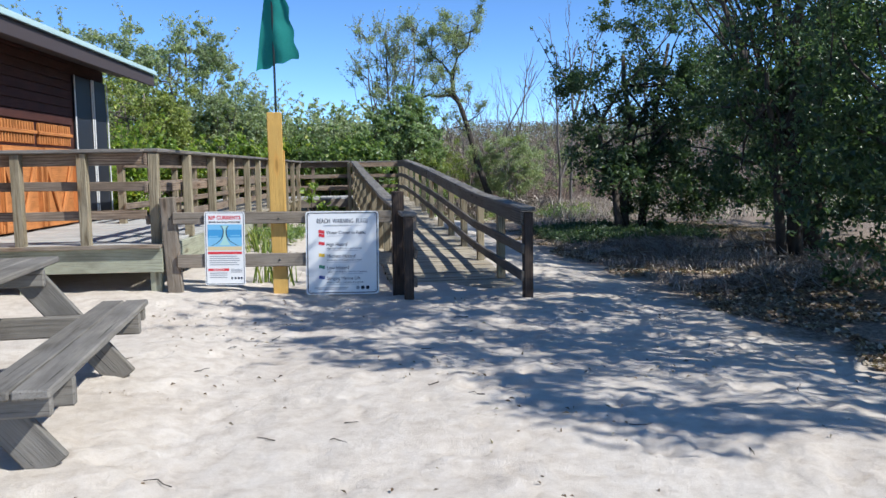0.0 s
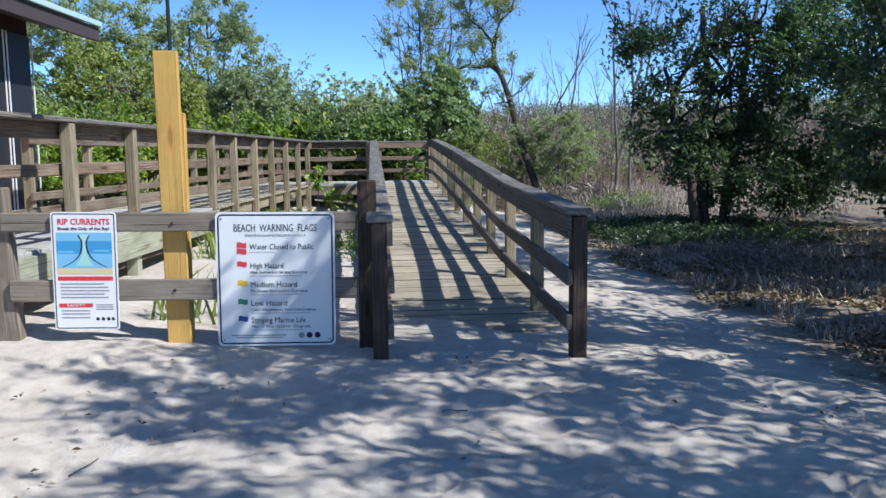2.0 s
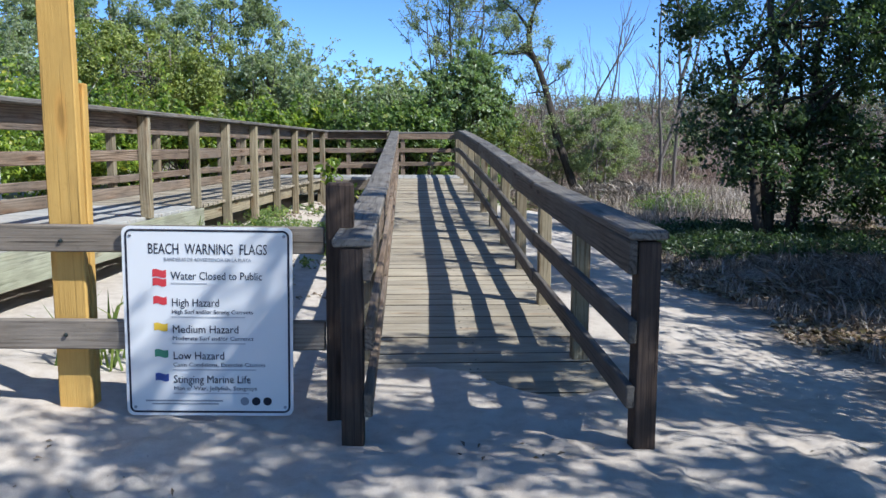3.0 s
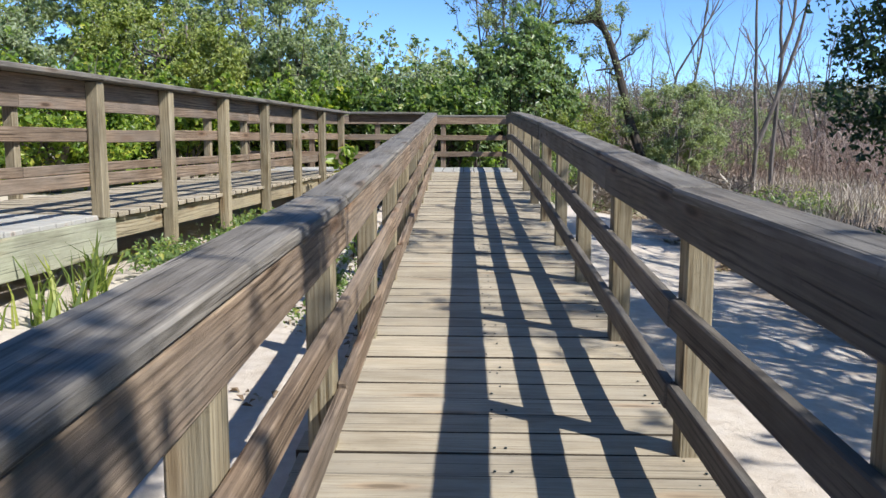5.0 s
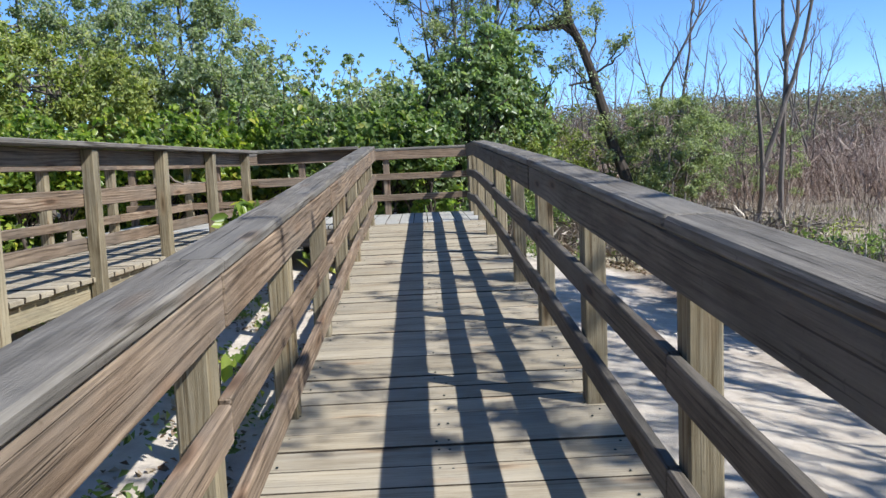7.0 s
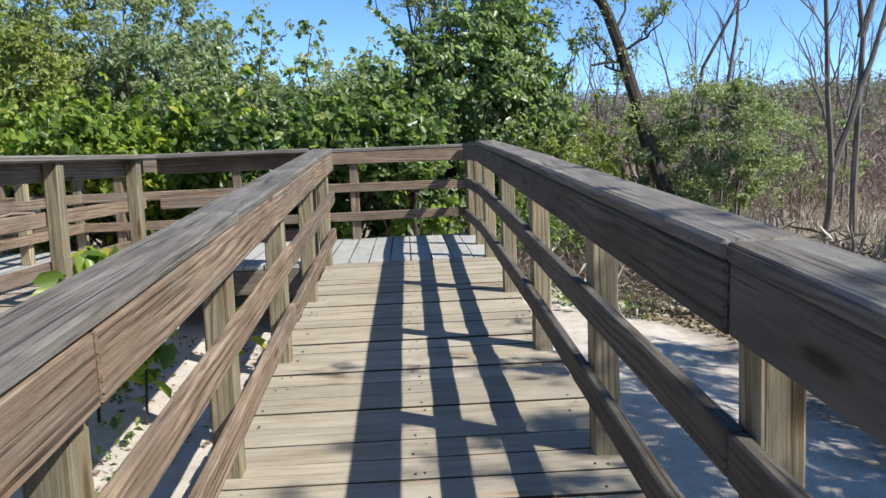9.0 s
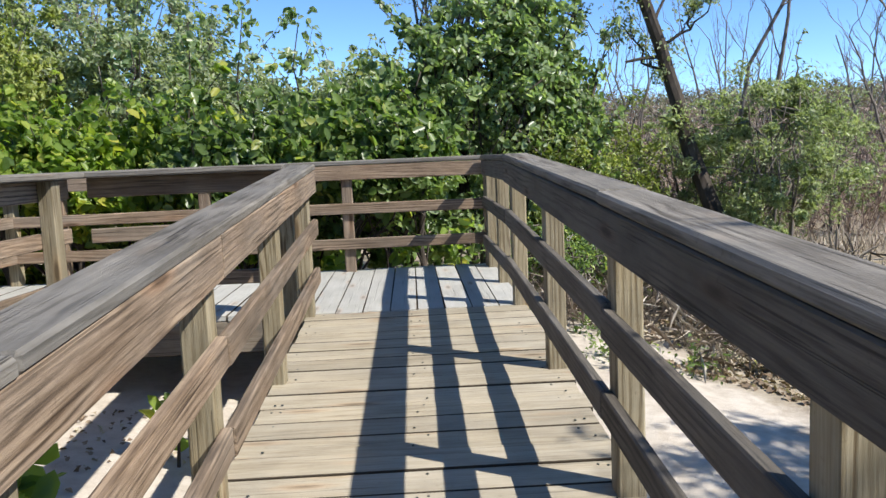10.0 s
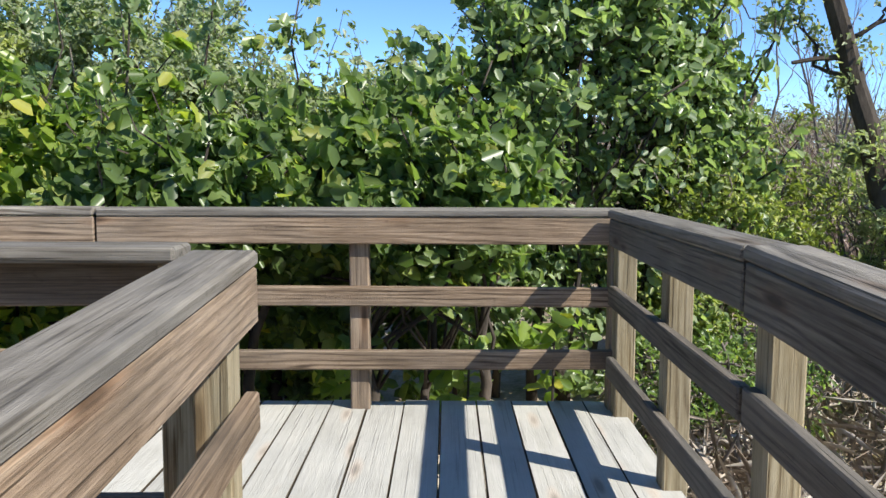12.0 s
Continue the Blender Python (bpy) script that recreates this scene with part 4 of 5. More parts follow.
    for x in (0.07, 0.105, 0.14, 0.17):
        bm = bmesh.new()
        bmesh.ops.create_circle(bm, cap_ends=True, segments=12, radius=0.012, matrix=Matrix.Translation((x, y, -0.325)) @ pose(0, 0, 0, 90, 0, 0))
        part("emblem", bm, M_INK, s)


M_LEAFPRINT = plain("pale blue-green sign print", (0.42, 0.68, 0.62), 0.45)
warning_sign()
rip_sign()

flagpost = thing("flag_post", "ochre-painted wooden post with a green warning flag", "flag post", "", (-0.54, 9.36, 0))
put_p = lambda ob: setattr(ob, "matrix_basis", Matrix.Translation((0.54, -9.36, 0)) @ ob.matrix_basis)
put_p(beam("post", (-0.545, 9.335, -0.1), (-0.555, 9.335, 2.07), 0.16, 0.055, M_YELLOW, flagpost, "", 0.006, (0, 1, 0)))
put_p(beam("post", (-0.545, 9.40, -0.1), (-0.537, 9.40, 1.66), 0.16, 0.06, M_YELLOW, flagpost, "", 0.006, (0, 1, 0)))
bm = bmesh.new()
limb(bm, [(0.005, 0.03, 1.9), (0.0, 0.03, 3.0), (-0.01, 0.03, 4.0)], 0.014, 0.010, 8)
part("pole", bm, M_POLE, flagpost, "thin dark flagpole")
bm = bmesh.new()
rows_f = []
for i in range(25):
    f = i / 24
    row = []
    for j in range(17):
        g = j / 16
        z = 2.52 + 1.15 * f
        left = -0.165 * (1 - f) ** 0.9 - 0.03
        right = 0.05 + 0.22 * (1 - f) ** 0.8 + 0.014 * math.sin(f * 26)
        x = left + (right - left) * g
        yy = 0.05 + 0.035 * math.sin(g * 8 + f * 2.0) + 0.015 * math.sin(f * 13 + g * 3)
        row.append(bm.verts.new((x, yy, z + 0.15 * g * (1 - f) + 0.012 * math.sin(g * 17) * (1 - f))))
    rows_f.append(row)
for a, b in zip(rows_f, rows_f[1:]):
    for j in range(16):
        bm.faces.new((a[j], a[j + 1], b[j + 1], b[j]))
for fc in bm.faces:
    fc.smooth = True
part("flag", bm, M_FLAG, flagpost, "limp teal-green cloth flag")


# ---- picnic table ----
def picnic_table():
    ox, oy = -2.13, 4.67
    t = thing("picnic_table", "weathered grey wooden picnic table with attached benches", "picnic table", "", (ox, oy, 0.105))
    t.rotation_euler = (0, 0, radians(2.6))
    half = 1.22
    for k in range(5):
        board("tabletop_plank", (2 * half, 0.14, 0.04), Matrix.Translation((-0.30 + 0.15 * k, 0, 0.755)) @ pose(0, 0, 0, 0, 0, 90), M_PICNIC, t, "", 0.008)
    for s in (-1, 1):
        for k in range(2):
            board("seat_plank", (2 * half, 0.15, 0.042), Matrix.Translation((s * (0.70 + 0.157 * k), 0, 0.435)) @ pose(0, 0, 0, 0, 0, 90), M_PICNIC, t, "", 0.008)
    for yy in (-0.80, 0.90):
        beam("seat_beam", (-0.93, yy, 0.345), (0.93, yy, 0.345), 0.045, 0.14, M_PICNIC, t, "", 0.01)
        beam("top_beam", (-0.36, yy, 0.67), (0.36, yy, 0.67), 0.045, 0.12, M_PICNIC, t, "", 0.01)
        for s in (-1, 1):
            beam("leg", (s * 0.80, yy + 0.05, -0.03), (s * 0.20, yy + 0.05, 0.72), 0.185, 0.045, M_PICNIC, t, "", 0.008, (0, 1, 0.001))
    for yy in (1.14, -1.14):
        for s in (-1, 1):
            beam("seat_batten", (s * 0.63, yy, 0.37), (s * 0.92, yy, 0.37), 0.045, 0.09, M_PICNIC, t, "", 0.008)


picnic_table()


# ---- plants ----
def gz(x, y):
    return float(ground_height(np.array(float(x)), np.array(float(y))))


def tree(name, label, at, trunks, ellipsoids, n_clumps, clump_r, n_leaves, leaf, leaf_mat, bark_mat, seed, group="", wide=0.5, inner=0.0, shoots=0, broad=False):
    """A tree or tall shrub: bent trunks with limbs that reach into clumps of leaves."""
    rnd = random.Random(seed)
    x, y = at
    t = thing(name, label, "tree" if "tree" in name else "shrub", group, (x, y, gz(x, y)))
    base = np.array([x, y, gz(x, y)])
    cl = clumps_in(ellipsoids, n_clumps) - base
    cl = cl[cl[:, 2] > 0.05]
    bm = bmesh.new()
    for (dx, dy), top, r in trunks:
        p1 = Vector((top[0] - x, top[1] - y, top[2] - base[2]))
        pts = wander(rnd, (dx, dy, -0.1), p1, 6, 0.07)
        limb(bm, pts, r, r * 0.35, 8)
        for c in rnd.sample(list(cl), min(14, len(cl))):
            c = Vector(c)
            if (c - p1).length < 3.2:
                s = pts[rnd.choice((2, 3, 4, 5))]
                limb(bm, wander(rnd, s, c, 4, 0.10), r * 0.3, 0.008, 5)
    for fc in bm.faces:
        fc.smooth = True
    part("trunk", bm, bark_mat, t)
    pts = cloud(cl, clump_r, n_leaves)
    if inner:
        pts = pts[pts[:, 2] > inner]
    pts = pts[pts[:, 2] > 0.03]
    if shoots:
        high = cl[np.argsort(cl[:, 2])[len(cl) // 3:]]
        extra = []
        bm = bmesh.new()
        for k in range(shoots):
            s = Vector(high[rnd.randrange(len(high))])
            e = s + Vector((rnd.uniform(-0.4, 0.4) + s.x * 0.12, rnd.uniform(-0.3, 0.2), rnd.uniform(0.25, 0.75))) * (clump_r / 0.24)
            way = wander(rnd, s, e, 4, 0.04)
            limb(bm, way, 0.012, 0.004, 4)
            extra.append(cloud(way[1:], clump_r * 0.45, int(26 + 20 * rnd.random())))
        tagged(part("new_growth", bm, bark_mat, t), kind="stuff")
        pts = np.concatenate([pts] + extra)
    leaves("crown", pts, leaf, leaf_mat, t, vary=0.6 if broad else 0.45, wide=wide, fold=0.12 if broad else 0.18, broad=broad)
    return t


# dark trees along the east edge of the sand
EVERGREENS = [
    ("dense dark evergreen tree beside the sandy path", (6.4, 17.4), [((0, 0), (6.9, 18.5, 3.9), 0.12), ((0.5, 0.3), (7.9, 18.7, 4.2), 0.10), ((-0.1, -0.2), (6.0, 18.3, 2.8), 0.09)],
     [((8.0, 18.8, 4.3), (1.8, 1.8, 1.6)), ((6.1, 18.6, 3.15), (0.9, 0.9, 0.6)), ((6.9, 18.4, 1.9), (1.2, 1.3, 1.0)), ((5.95, 18.4, 1.9), (0.6, 0.8, 0.8)), ((8.7, 17.8, 1.9), (1.8, 1.6, 1.7)), ((7.6, 17.2, 0.9), (1.1, 0.7, 0.7)), ((6.9, 17.6, 1.2), (1.2, 0.8, 0.95)), ((8.2, 17.4, 2.9), (1.2, 1.0, 0.9)), ((5.6, 18.2, 3.25), (0.5, 0.5, 0.25))], 430, 0.34, 43000),
    ("dense dark evergreen tree hanging low over leaf litter", (7.2, 12.0), [((0, 0), (7.0, 11.8, 4.2), 0.13), ((0.5, 0.3), (8.0, 12.2, 4.2), 0.10), ((-0.3, -0.2), (6.4, 11.6, 2.8), 0.09)],
     [((7.5, 11.8, 3.9), (1.6, 2.0, 1.5)), ((6.2, 13.0, 5.0), (0.6, 0.9, 0.25)), ((7.0, 12.0, 1.9), (1.5, 1.8, 1.2)), ((8.6, 12.4, 2.2), (1.8, 2.0, 2.0))], 320, 0.36, 27000),
    ("dark evergreen tree with low shaded branches", (6.3, 7.8), [((0, 0), (5.9, 7.6, 4.0), 0.12), ((0.5, 0.4), (6.9, 8.2, 4), 0.09)],
     [((5.9, 7.3, 4.1), (1.6, 1.6, 1.3)), ((6.4, 8.2, 2.1), (1.4, 1.8, 1.4)), ((4.55, 7.1, 4.65), (1.2, 1.2, 0.5)), ((6.5, 8.2, 0.9), (1.3, 1.6, 0.9)), ((7.2, 9.8, 2.4), (1.3, 1.4, 2.0))], 330, 0.36, 27000),
    ("overhanging evergreen tree shading the sand", (6.6, 3.6), [((0, 0), (5.9, 3.8, 4.4), 0.14), ((0.2, 0.3), (5.0, 4.6, 4.3), 0.10)],
     [((5.45, 4.5, 4.75), (1.5, 1.6, 0.65)), ((4.35, 5.9, 4.75), (1.1, 0.8, 0.4)), ((6.4, 2.4, 4.7), (1.5, 1.1, 0.65)), ((6.6, 5.4, 3.6), (1.6, 1.7, 1.4)), ((6.6, 5.8, 1.5), (1.1, 1.3, 1.3))], 320, 0.33, 23000),
    ("tall dark evergreen tree behind the leaf litter", (9.8, 10.5), [((0, 0), (9.6, 10.5, 3.3), 0.14)],
     [((9.8, 10.6, 2.2), (2.2, 2.8, 1.7)), ((9.8, 14.5, 2.3), (2.2, 2.4, 2.0)), ((9.2, 7.0, 1.9), (1.8, 2.2, 1.6)), ((11.0, 18.2, 2.6), (2.4, 2.4, 2.4)), ((10.6, 16.4, 1.0), (2.0, 1.4, 1.0)), ((8.9, 14.6, 1.0), (1.2, 1.4, 0.9))], 420, 0.42, 31000),
    ("tall dark evergreen tree whose high limbs spread over the sand", (8.3, 13.4), [((0, 0), (7.2, 13.2, 5.4), 0.13), ((-0.2, -0.3), (6.6, 11.2, 5.4), 0.10), ((0.1, 0.3), (7.4, 15.6, 5.4), 0.10)],
     [((4.75, 8.9, 5.4), (0.45, 0.5, 0.25)), ((6.1, 13.6, 5.5), (0.8, 1.0, 0.4)), ((6.7, 15.0, 5.6), (0.9, 1.3, 0.4)), ((7.4, 11.3, 5.5), (0.9, 1.6, 0.4)), ((7.6, 16.6, 5.7), (1.0, 1.3, 0.4)), ((8.4, 14.0, 5.6), (0.9, 1.6, 0.5))], 95, 0.34, 5200)]
for i, (words, at, trunks, crown, clumps_n, clump_r, leaf_n) in enumerate(EVERGREENS):
    tree("evergreen_tree", words, at, trunks, crown, clumps_n, clump_r, leaf_n, 0.085, M_LEAF_DARK, M_BARK, 11 + i, shoots=60)

# broad-leaved shrubs behind the landing
for i, (x, y, w, top, mat, n) in enumerate([
        (-9.0, 29.5, 2.6, 2.8, M_LEAF_MID, 14000), (-6.2, 28.6, 2.2, 2.45, M_LEAF_BRIGHT, 13500), (-3.6, 28.0, 1.9, 2.3, M_LEAF_BRIGHT, 15500),
        (-1.4, 27.6, 1.6, 2.3, M_LEAF_BRIGHT, 15500), (0.4, 27.5, 1.35, 2.35, M_LEAF_MID, 15500), (1.75, 28.0, 0.85, 3.45, M_LEAF_PALE, 6500), (2.6, 28.1, 0.9, 4.1, M_LEAF_PALE, 7500), (3.3, 28.3, 0.65, 3.0, M_LEAF_PALE, 4200),
        (-4.9, 26.6, 1.3, 1.95, M_LEAF_BRIGHT, 11000), (-2.4, 26.75, 0.95, 2.0, M_LEAF_BRIGHT, 9500), (-0.3, 26.7, 0.85, 1.9, M_LEAF_MID, 12000), (1.2, 26.7, 0.8, 1.9, M_LEAF_MID, 11000)]):
    tree("sea_grape_shrub", "dense green broad-leaved shrub behind the landing rail", (x, y), [((-0.3, 0), (x - 0.5, y, top * 0.8), 0.05), ((0.3, 0.1), (x + 0.5, y, top * 0.85), 0.05), ((0, 0.2), (x, y + 0.3, top * 0.7), 0.04)],
         [((x, y, 1.62), (w, 0.6, 0.5))] if y < 26.9 else [((x, y, top * 0.50), (w, w * 0.7, top * 0.48)), ((x + 0.3, y + 0.2, top * 0.75), (w * 0.55, w * 0.5, top * 0.25))], 170, 0.24, n, 0.09 if mat is M_LEAF_PALE else 0.105 if i > 1 else 0.12, mat, M_BARK, 30 + i, "shrubs behind the landing", 0.62, shoots=46 if top > 2.6 else 26, broad=True)
# leafy shoots that stand above the hedge
for i, (x, y, top) in enumerate(((-1.05, 27.3, 3.15), (-0.55, 27.6, 3.35), (0.15, 27.4, 3.2), (-2.0, 28.2, 3.1), (2.3, 27.8, 4.2))):
    rnd = random.Random(60 + i)
    t = thing("sapling", "slender leafy sapling rising above the hedge", "sapling", "saplings in the hedge", (x, y, gz(x, y)))
    bm = bmesh.new()
    pts = wander(rnd, (0, 0, 0), (0.15, 0.1, top), 8, 0.05)
    limb(bm, pts, 0.02, 0.006, 5)
    part("stem", bm, M_BARK, t)
    sprigs = [Vector(pts[k]) + Vector((rnd.gauss(0, 0.11), rnd.gauss(0, 0.11), rnd.uniform(-0.22, 0.2))) for k in range(3, 9) for j in range(7)]
    leaves("foliage", cloud(sprigs, 0.085, 300), 0.095, M_LEAF_PALE, t, wide=0.6, fold=0.12, broad=True)

# yellow-green scrub at the east end of the landing
for i, (x, y, w, top, mat, n) in enumerate([
        (3.3, 28.4, 0.85, 2.2, M_LEAF_YELLOW, 7000), (4.2, 29.2, 0.9, 2.3, M_LEAF_YELLOW, 5500), (6.4, 28.9, 1.25, 2.75, M_LEAF_GREY, 20000), (5.4, 29.8, 1.0, 2.3, M_LEAF_GREY, 7000), (7.0, 30.2, 0.9, 2.0, M_LEAF_GREY, 5000),
        (2.9, 26.9, 0.5, 0.9, M_LEAF_MID, 1600), (3.6, 27.4, 0.6, 0.7, M_LEAF_MID, 1500), (9.5, 33, 1.8, 2.4, M_LEAF_GREY, 6000), (7.6, 25.6, 0.9, 0.3, M_LEAF_YELLOW, 600), (6.6, 22.6, 0.8, 0.3, M_LEAF_MID, 1400)]):
    tree("scrub_bush", "open yellow-green scrub bush with thin twigs", (x, y), [((-0.2, 0), (x - 0.3, y, top * 0.9), 0.025), ((0.2, 0.1), (x + 0.35, y, top * 0.9), 0.025), ((0, 0.1), (x, y, top * 0.95), 0.025)],
         [((x, y, top * 0.55), (w, w, top * 0.45))], 100, 0.22, n, 0.06, mat, M_BARK_GREY, 80 + i, "scrub bushes", 0.45, shoots=14 if top > 1 else 0)

# background trees
for i, (x, y, w, lo, top, mat, n) in enumerate([
        (-10.5, 38, 3.2, 2.0, 8.2, M_LEAF_OLIVE, 16000), (-6.5, 41, 3.0, 2.0, 8.6, M_LEAF_OLIVE, 14000), (-15, 36, 3.5, 1.5, 8.8, M_LEAF_OLIVE, 14000), (-7.8, 34, 2.6, 0.6, 5.6, M_LEAF_YELLOW, 17000),
        (-3.9, 35, 2.3, 0.6, 4.7, M_LEAF_OLIVE, 13000), (-1.2, 36, 2.2, 0.6, 3.5, M_LEAF_OLIVE, 11000), (1.6, 37, 2.2, 0.6, 3.6, M_LEAF_OLIVE, 9000), (-12.0, 29.5, 2.8, 0.5, 5.4, M_LEAF_OLIVE, 15000),
        (-19, 30, 4, 0.6, 8, M_LEAF_OLIVE, 12000), (-22, 20, 4, 0.6, 7, M_LEAF_OLIVE, 7000), (-12.5, 22, 2.6, 0.3, 4.6, M_LEAF_MID, 12000), (-8.2, 21.5, 1.8, 0.2, 2.4, M_LEAF_BRIGHT, 12000), (-7.0, 25.0, 1.9, 0.2, 2.5, M_LEAF_BRIGHT, 13000), (-9.4, 18.8, 2.0, 0.2, 3.0, M_LEAF_MID, 10000)]):
    h = (lo + top) / 2
    tree("broadleaf_tree", "leafy olive-green tree with an uneven open crown", (x, y), [((-0.2, 0), (x - 0.7, y, top * 0.8), 0.12), ((0.2, 0.1), (x + 0.9, y, top * 0.8), 0.10), ((0, 0.1), (x, y + 0.5, top * 0.9), 0.10)],
         [((x, y, h), (w, w * 0.8, (top - lo) / 2)), ((x - w * 0.5, y, h + 0.6), (w * 0.5, w * 0.5, (top - lo) * 0.36)), ((x + w * 0.55, y, h + 0.2), (w * 0.5, w * 0.5, (top - lo) * 0.36))], 150, 0.46, int(n * 1.5), 0.13, mat, M_BARK_GREY, 100 + i, "background trees", 0.5, shoots=40)


# leaning gnarled tree and bare trees
def gnarled():
    x, y = 5.8, 28.6
    t = thing("gnarled_tree", "leaning dark gnarled tree tufted with sparse grey-green leaves", "tree", "", (x, y, 0))
    bm, rnd, tw = bmesh.new(), random.Random(3), []
    trunk = [(0, 0, -0.1), (-0.22, 0.1, 0.6), (-0.40, 0.2, 1.16), (-0.58, 0.28, 1.7), (-0.71, 0.3, 2.27), (-0.80, 0.4, 2.65), (-0.91, 0.4, 3.04), (-1.12, 0.35, 3.59), (-1.36, 0.3, 4.04), (-1.40, 0.3, 4.46), (-1.34, 0.3, 4.85)]
    limb(bm, trunk, 0.125, 0.065, 9)
    tufts = [Vector(p) + Vector((rnd.uniform(-0.2, 0.25), rnd.uniform(-0.2, 0.2), rnd.uniform(-0.1, 0.2))) for p in trunk[5:]]
    arms = [([(-1.2, 0.33, 3.75), (-1.5, 0.3, 3.98), (-1.85, 0.25, 3.92), (-2.2, 0.3, 3.98), (-2.6, 0.3, 3.84), (-2.95, 0.35, 3.60)], 0.06),
            ([(-1.34, 0.3, 4.85), (-1.2, 0.3, 5.3), (-1.3, 0.35, 5.8), (-1.15, 0.3, 6.35)], 0.045),
            ([(-1.2, 0.3, 5.3), (-0.85, 0.25, 5.6), (-0.75, 0.2, 6.1), (-0.5, 0.2, 6.3)], 0.035),
            ([(-1.38, 0.3, 4.6), (-1.75, 0.4, 5.1), (-2.1, 0.4, 5.35), (-2.3, 0.4, 5.9)], 0.045)]
    for pts, r in arms:
        limb(bm, pts, r, r * 0.45, 6)
        for k, p in enumerate(pts[1:]):
            p = Vector(p)
            tufts += [p + Vector((rnd.uniform(-0.2, 0.2), rnd.uniform(-0.15, 0.15), rnd.uniform(-0.05, 0.2))) for j in range(2)]
            for j in range(2):
                branching(bm, rnd, p, (rnd.uniform(-1, 0.6), rnd.uniform(-0.5, 0.5), rnd.uniform(-0.5, 1)), rnd.uniform(0.4, 0.8), 0.016, 2, tw, 0.7, 0.12)
    for a, d, L in (((-0.91, 0.4, 3.04), (0.8, 0, 0.5), 0.5), ((-1.0, 0.38, 3.3), (0.5, 0.2, 0.9), 0.6), ((-0.8, 0.4, 2.65), (-0.8, 0.1, 0.6), 0.5)):
        branching(bm, rnd, a, d, L, 0.025, 2, tw, 0.7, 0.12)
    limb(bm, [(-0.86, 0.42, 2.9), (-1.15, 0.4, 2.88), (-1.38, 0.38, 2.84)], 0.03, 0.018, 5)
    part("trunk", bm, M_BARK, t)
    leaves("foliage", np.concatenate([cloud(tufts, 0.36, 6000), cloud(tw, 0.20, 13000)]), 0.055, M_LEAF_GREY, t)


gnarled()
tree("sparse_tree", "open grey-green tree with fine twigs above the hedge", (2.6, 30.6), [((0, 0), (2.2, 30.6, 6.4), 0.06), ((0.2, 0.1), (3.3, 30.7, 6.2), 0.05), ((-0.2, 0.1), (1.5, 30.6, 5.4), 0.04)],
     [((1.9, 30.6, 5.3), (1.0, 0.9, 1.5)), ((3.1, 30.7, 5.7), (0.9, 0.8, 1.3)), ((2.5, 30.6, 3.7), (1.2, 0.9, 0.9))], 150, 0.24, 12500, 0.055, M_LEAF_GREY, M_BARK_GREY, 91, shoots=110)


def bare_tree(x, y, stems_list, seed, r, group="bare trees", depth=2):
    t = thing("bare_tree", "leafless grey tree with thin upright stems", "tree", group, (x, y, gz(x, y)))
    bm, rnd, tw = bmesh.new(), random.Random(seed), []
    for way in stems_list:
        way = [Vector(p) for p in way]
        pts = wander(rnd, way[0], way[-1], 6, 0.05) if len(way) == 2 else [p + Vector((rnd.uniform(-0.03, 0.03), rnd.uniform(-0.03, 0.03), 0)) for q, nxt in zip(way, way[1:]) for p in (q, q.lerp(nxt, 0.5))] + [way[-1]]
        limb(bm, pts, r, r * 0.35, 7)
        d = (way[-1] - way[0]).normalized()
        for k in range(5):
            i = rnd.randrange(len(pts) // 2, len(pts))
            nd = (d + Vector((rnd.uniform(-0.8, 0.8), rnd.uniform(-0.8, 0.8), 0.25))).normalized()
            branching(bm, rnd, pts[i], nd, rnd.uniform(0.5, 1.1), r * 0.26, depth - 1, tw, 0.45, 0.06)
    part("trunk", bm, M_BARK_GREY, t)


bare_tree(8.3, 29.3, [((0, 0, -0.1), (0.08, 0, 1.1), (0.0, 0, 2.4), (-0.1, 0, 4.1), (-0.05, 0, 5.4)), ((0.08, 0, 1.1), (0.4, 0, 1.9), (0.75, 0, 2.9), (1.1, 0, 4.35), (1.3, 0, 5.6)),
                      ((0.5, 0.1, -0.1), (0.52, 0.1, 1.6), (0.6, 0.1, 3.2), (0.5, 0.1, 4.4), (0.45, 0.1, 5.6)), ((0.6, 0.1, 3.2), (0.85, 0.1, 4.0), (0.9, 0.1, 5.2))], 1, 0.062)
bare_tree(6.6, 30.5, [((0, 0, -0.1), (-0.1, 0, 1.8), (0.1, 0, 2.9), (0.9, 0, 4.3), (1.2, 0, 5.0)), ((0.4, 0, -0.1), (0.5, 0, 2.3), (0.7, 0, 3.6), (0.85, 0, 5.0))], 2, 0.045)
bare_tree(5.6, 33.0, [((0, 0, -0.1), (0.3, 0, 3.6)), ((0, 0, 1.0), (-0.3, 0.1, 3.4))], 3, 0.035)
for k, (x, y, h) in enumerate(((16, 44, 5.4), (20, 41, 4.6), (13, 47, 5.8), (23, 50, 6.2), (27, 46, 5.6), (10.5, 52, 5.8), (31, 54, 6.6), (18, 56, 6.4), (7.5, 47, 5.2), (24, 39, 4.4))):
    bare_tree(x, y, [((0, 0, -0.1), (0.4, 0, h)), ((0, 0, h * 0.25), (-0.9, 0.1, h * 0.92)), ((0.1, 0, h * 0.3), (1.2, 0.1, h * 0.88))], 20 + k, 0.05, "far bare trees", 3)
bare_tree(2.6, 34.0, [((0, 0, -0.1), (0.2, 0, 5.6)), ((0, 0, 1.0), (-0.9, 0.1, 6.0)), ((0, 0, 1.0), (1.1, 0.1, 5.2))], 4, 0.045)
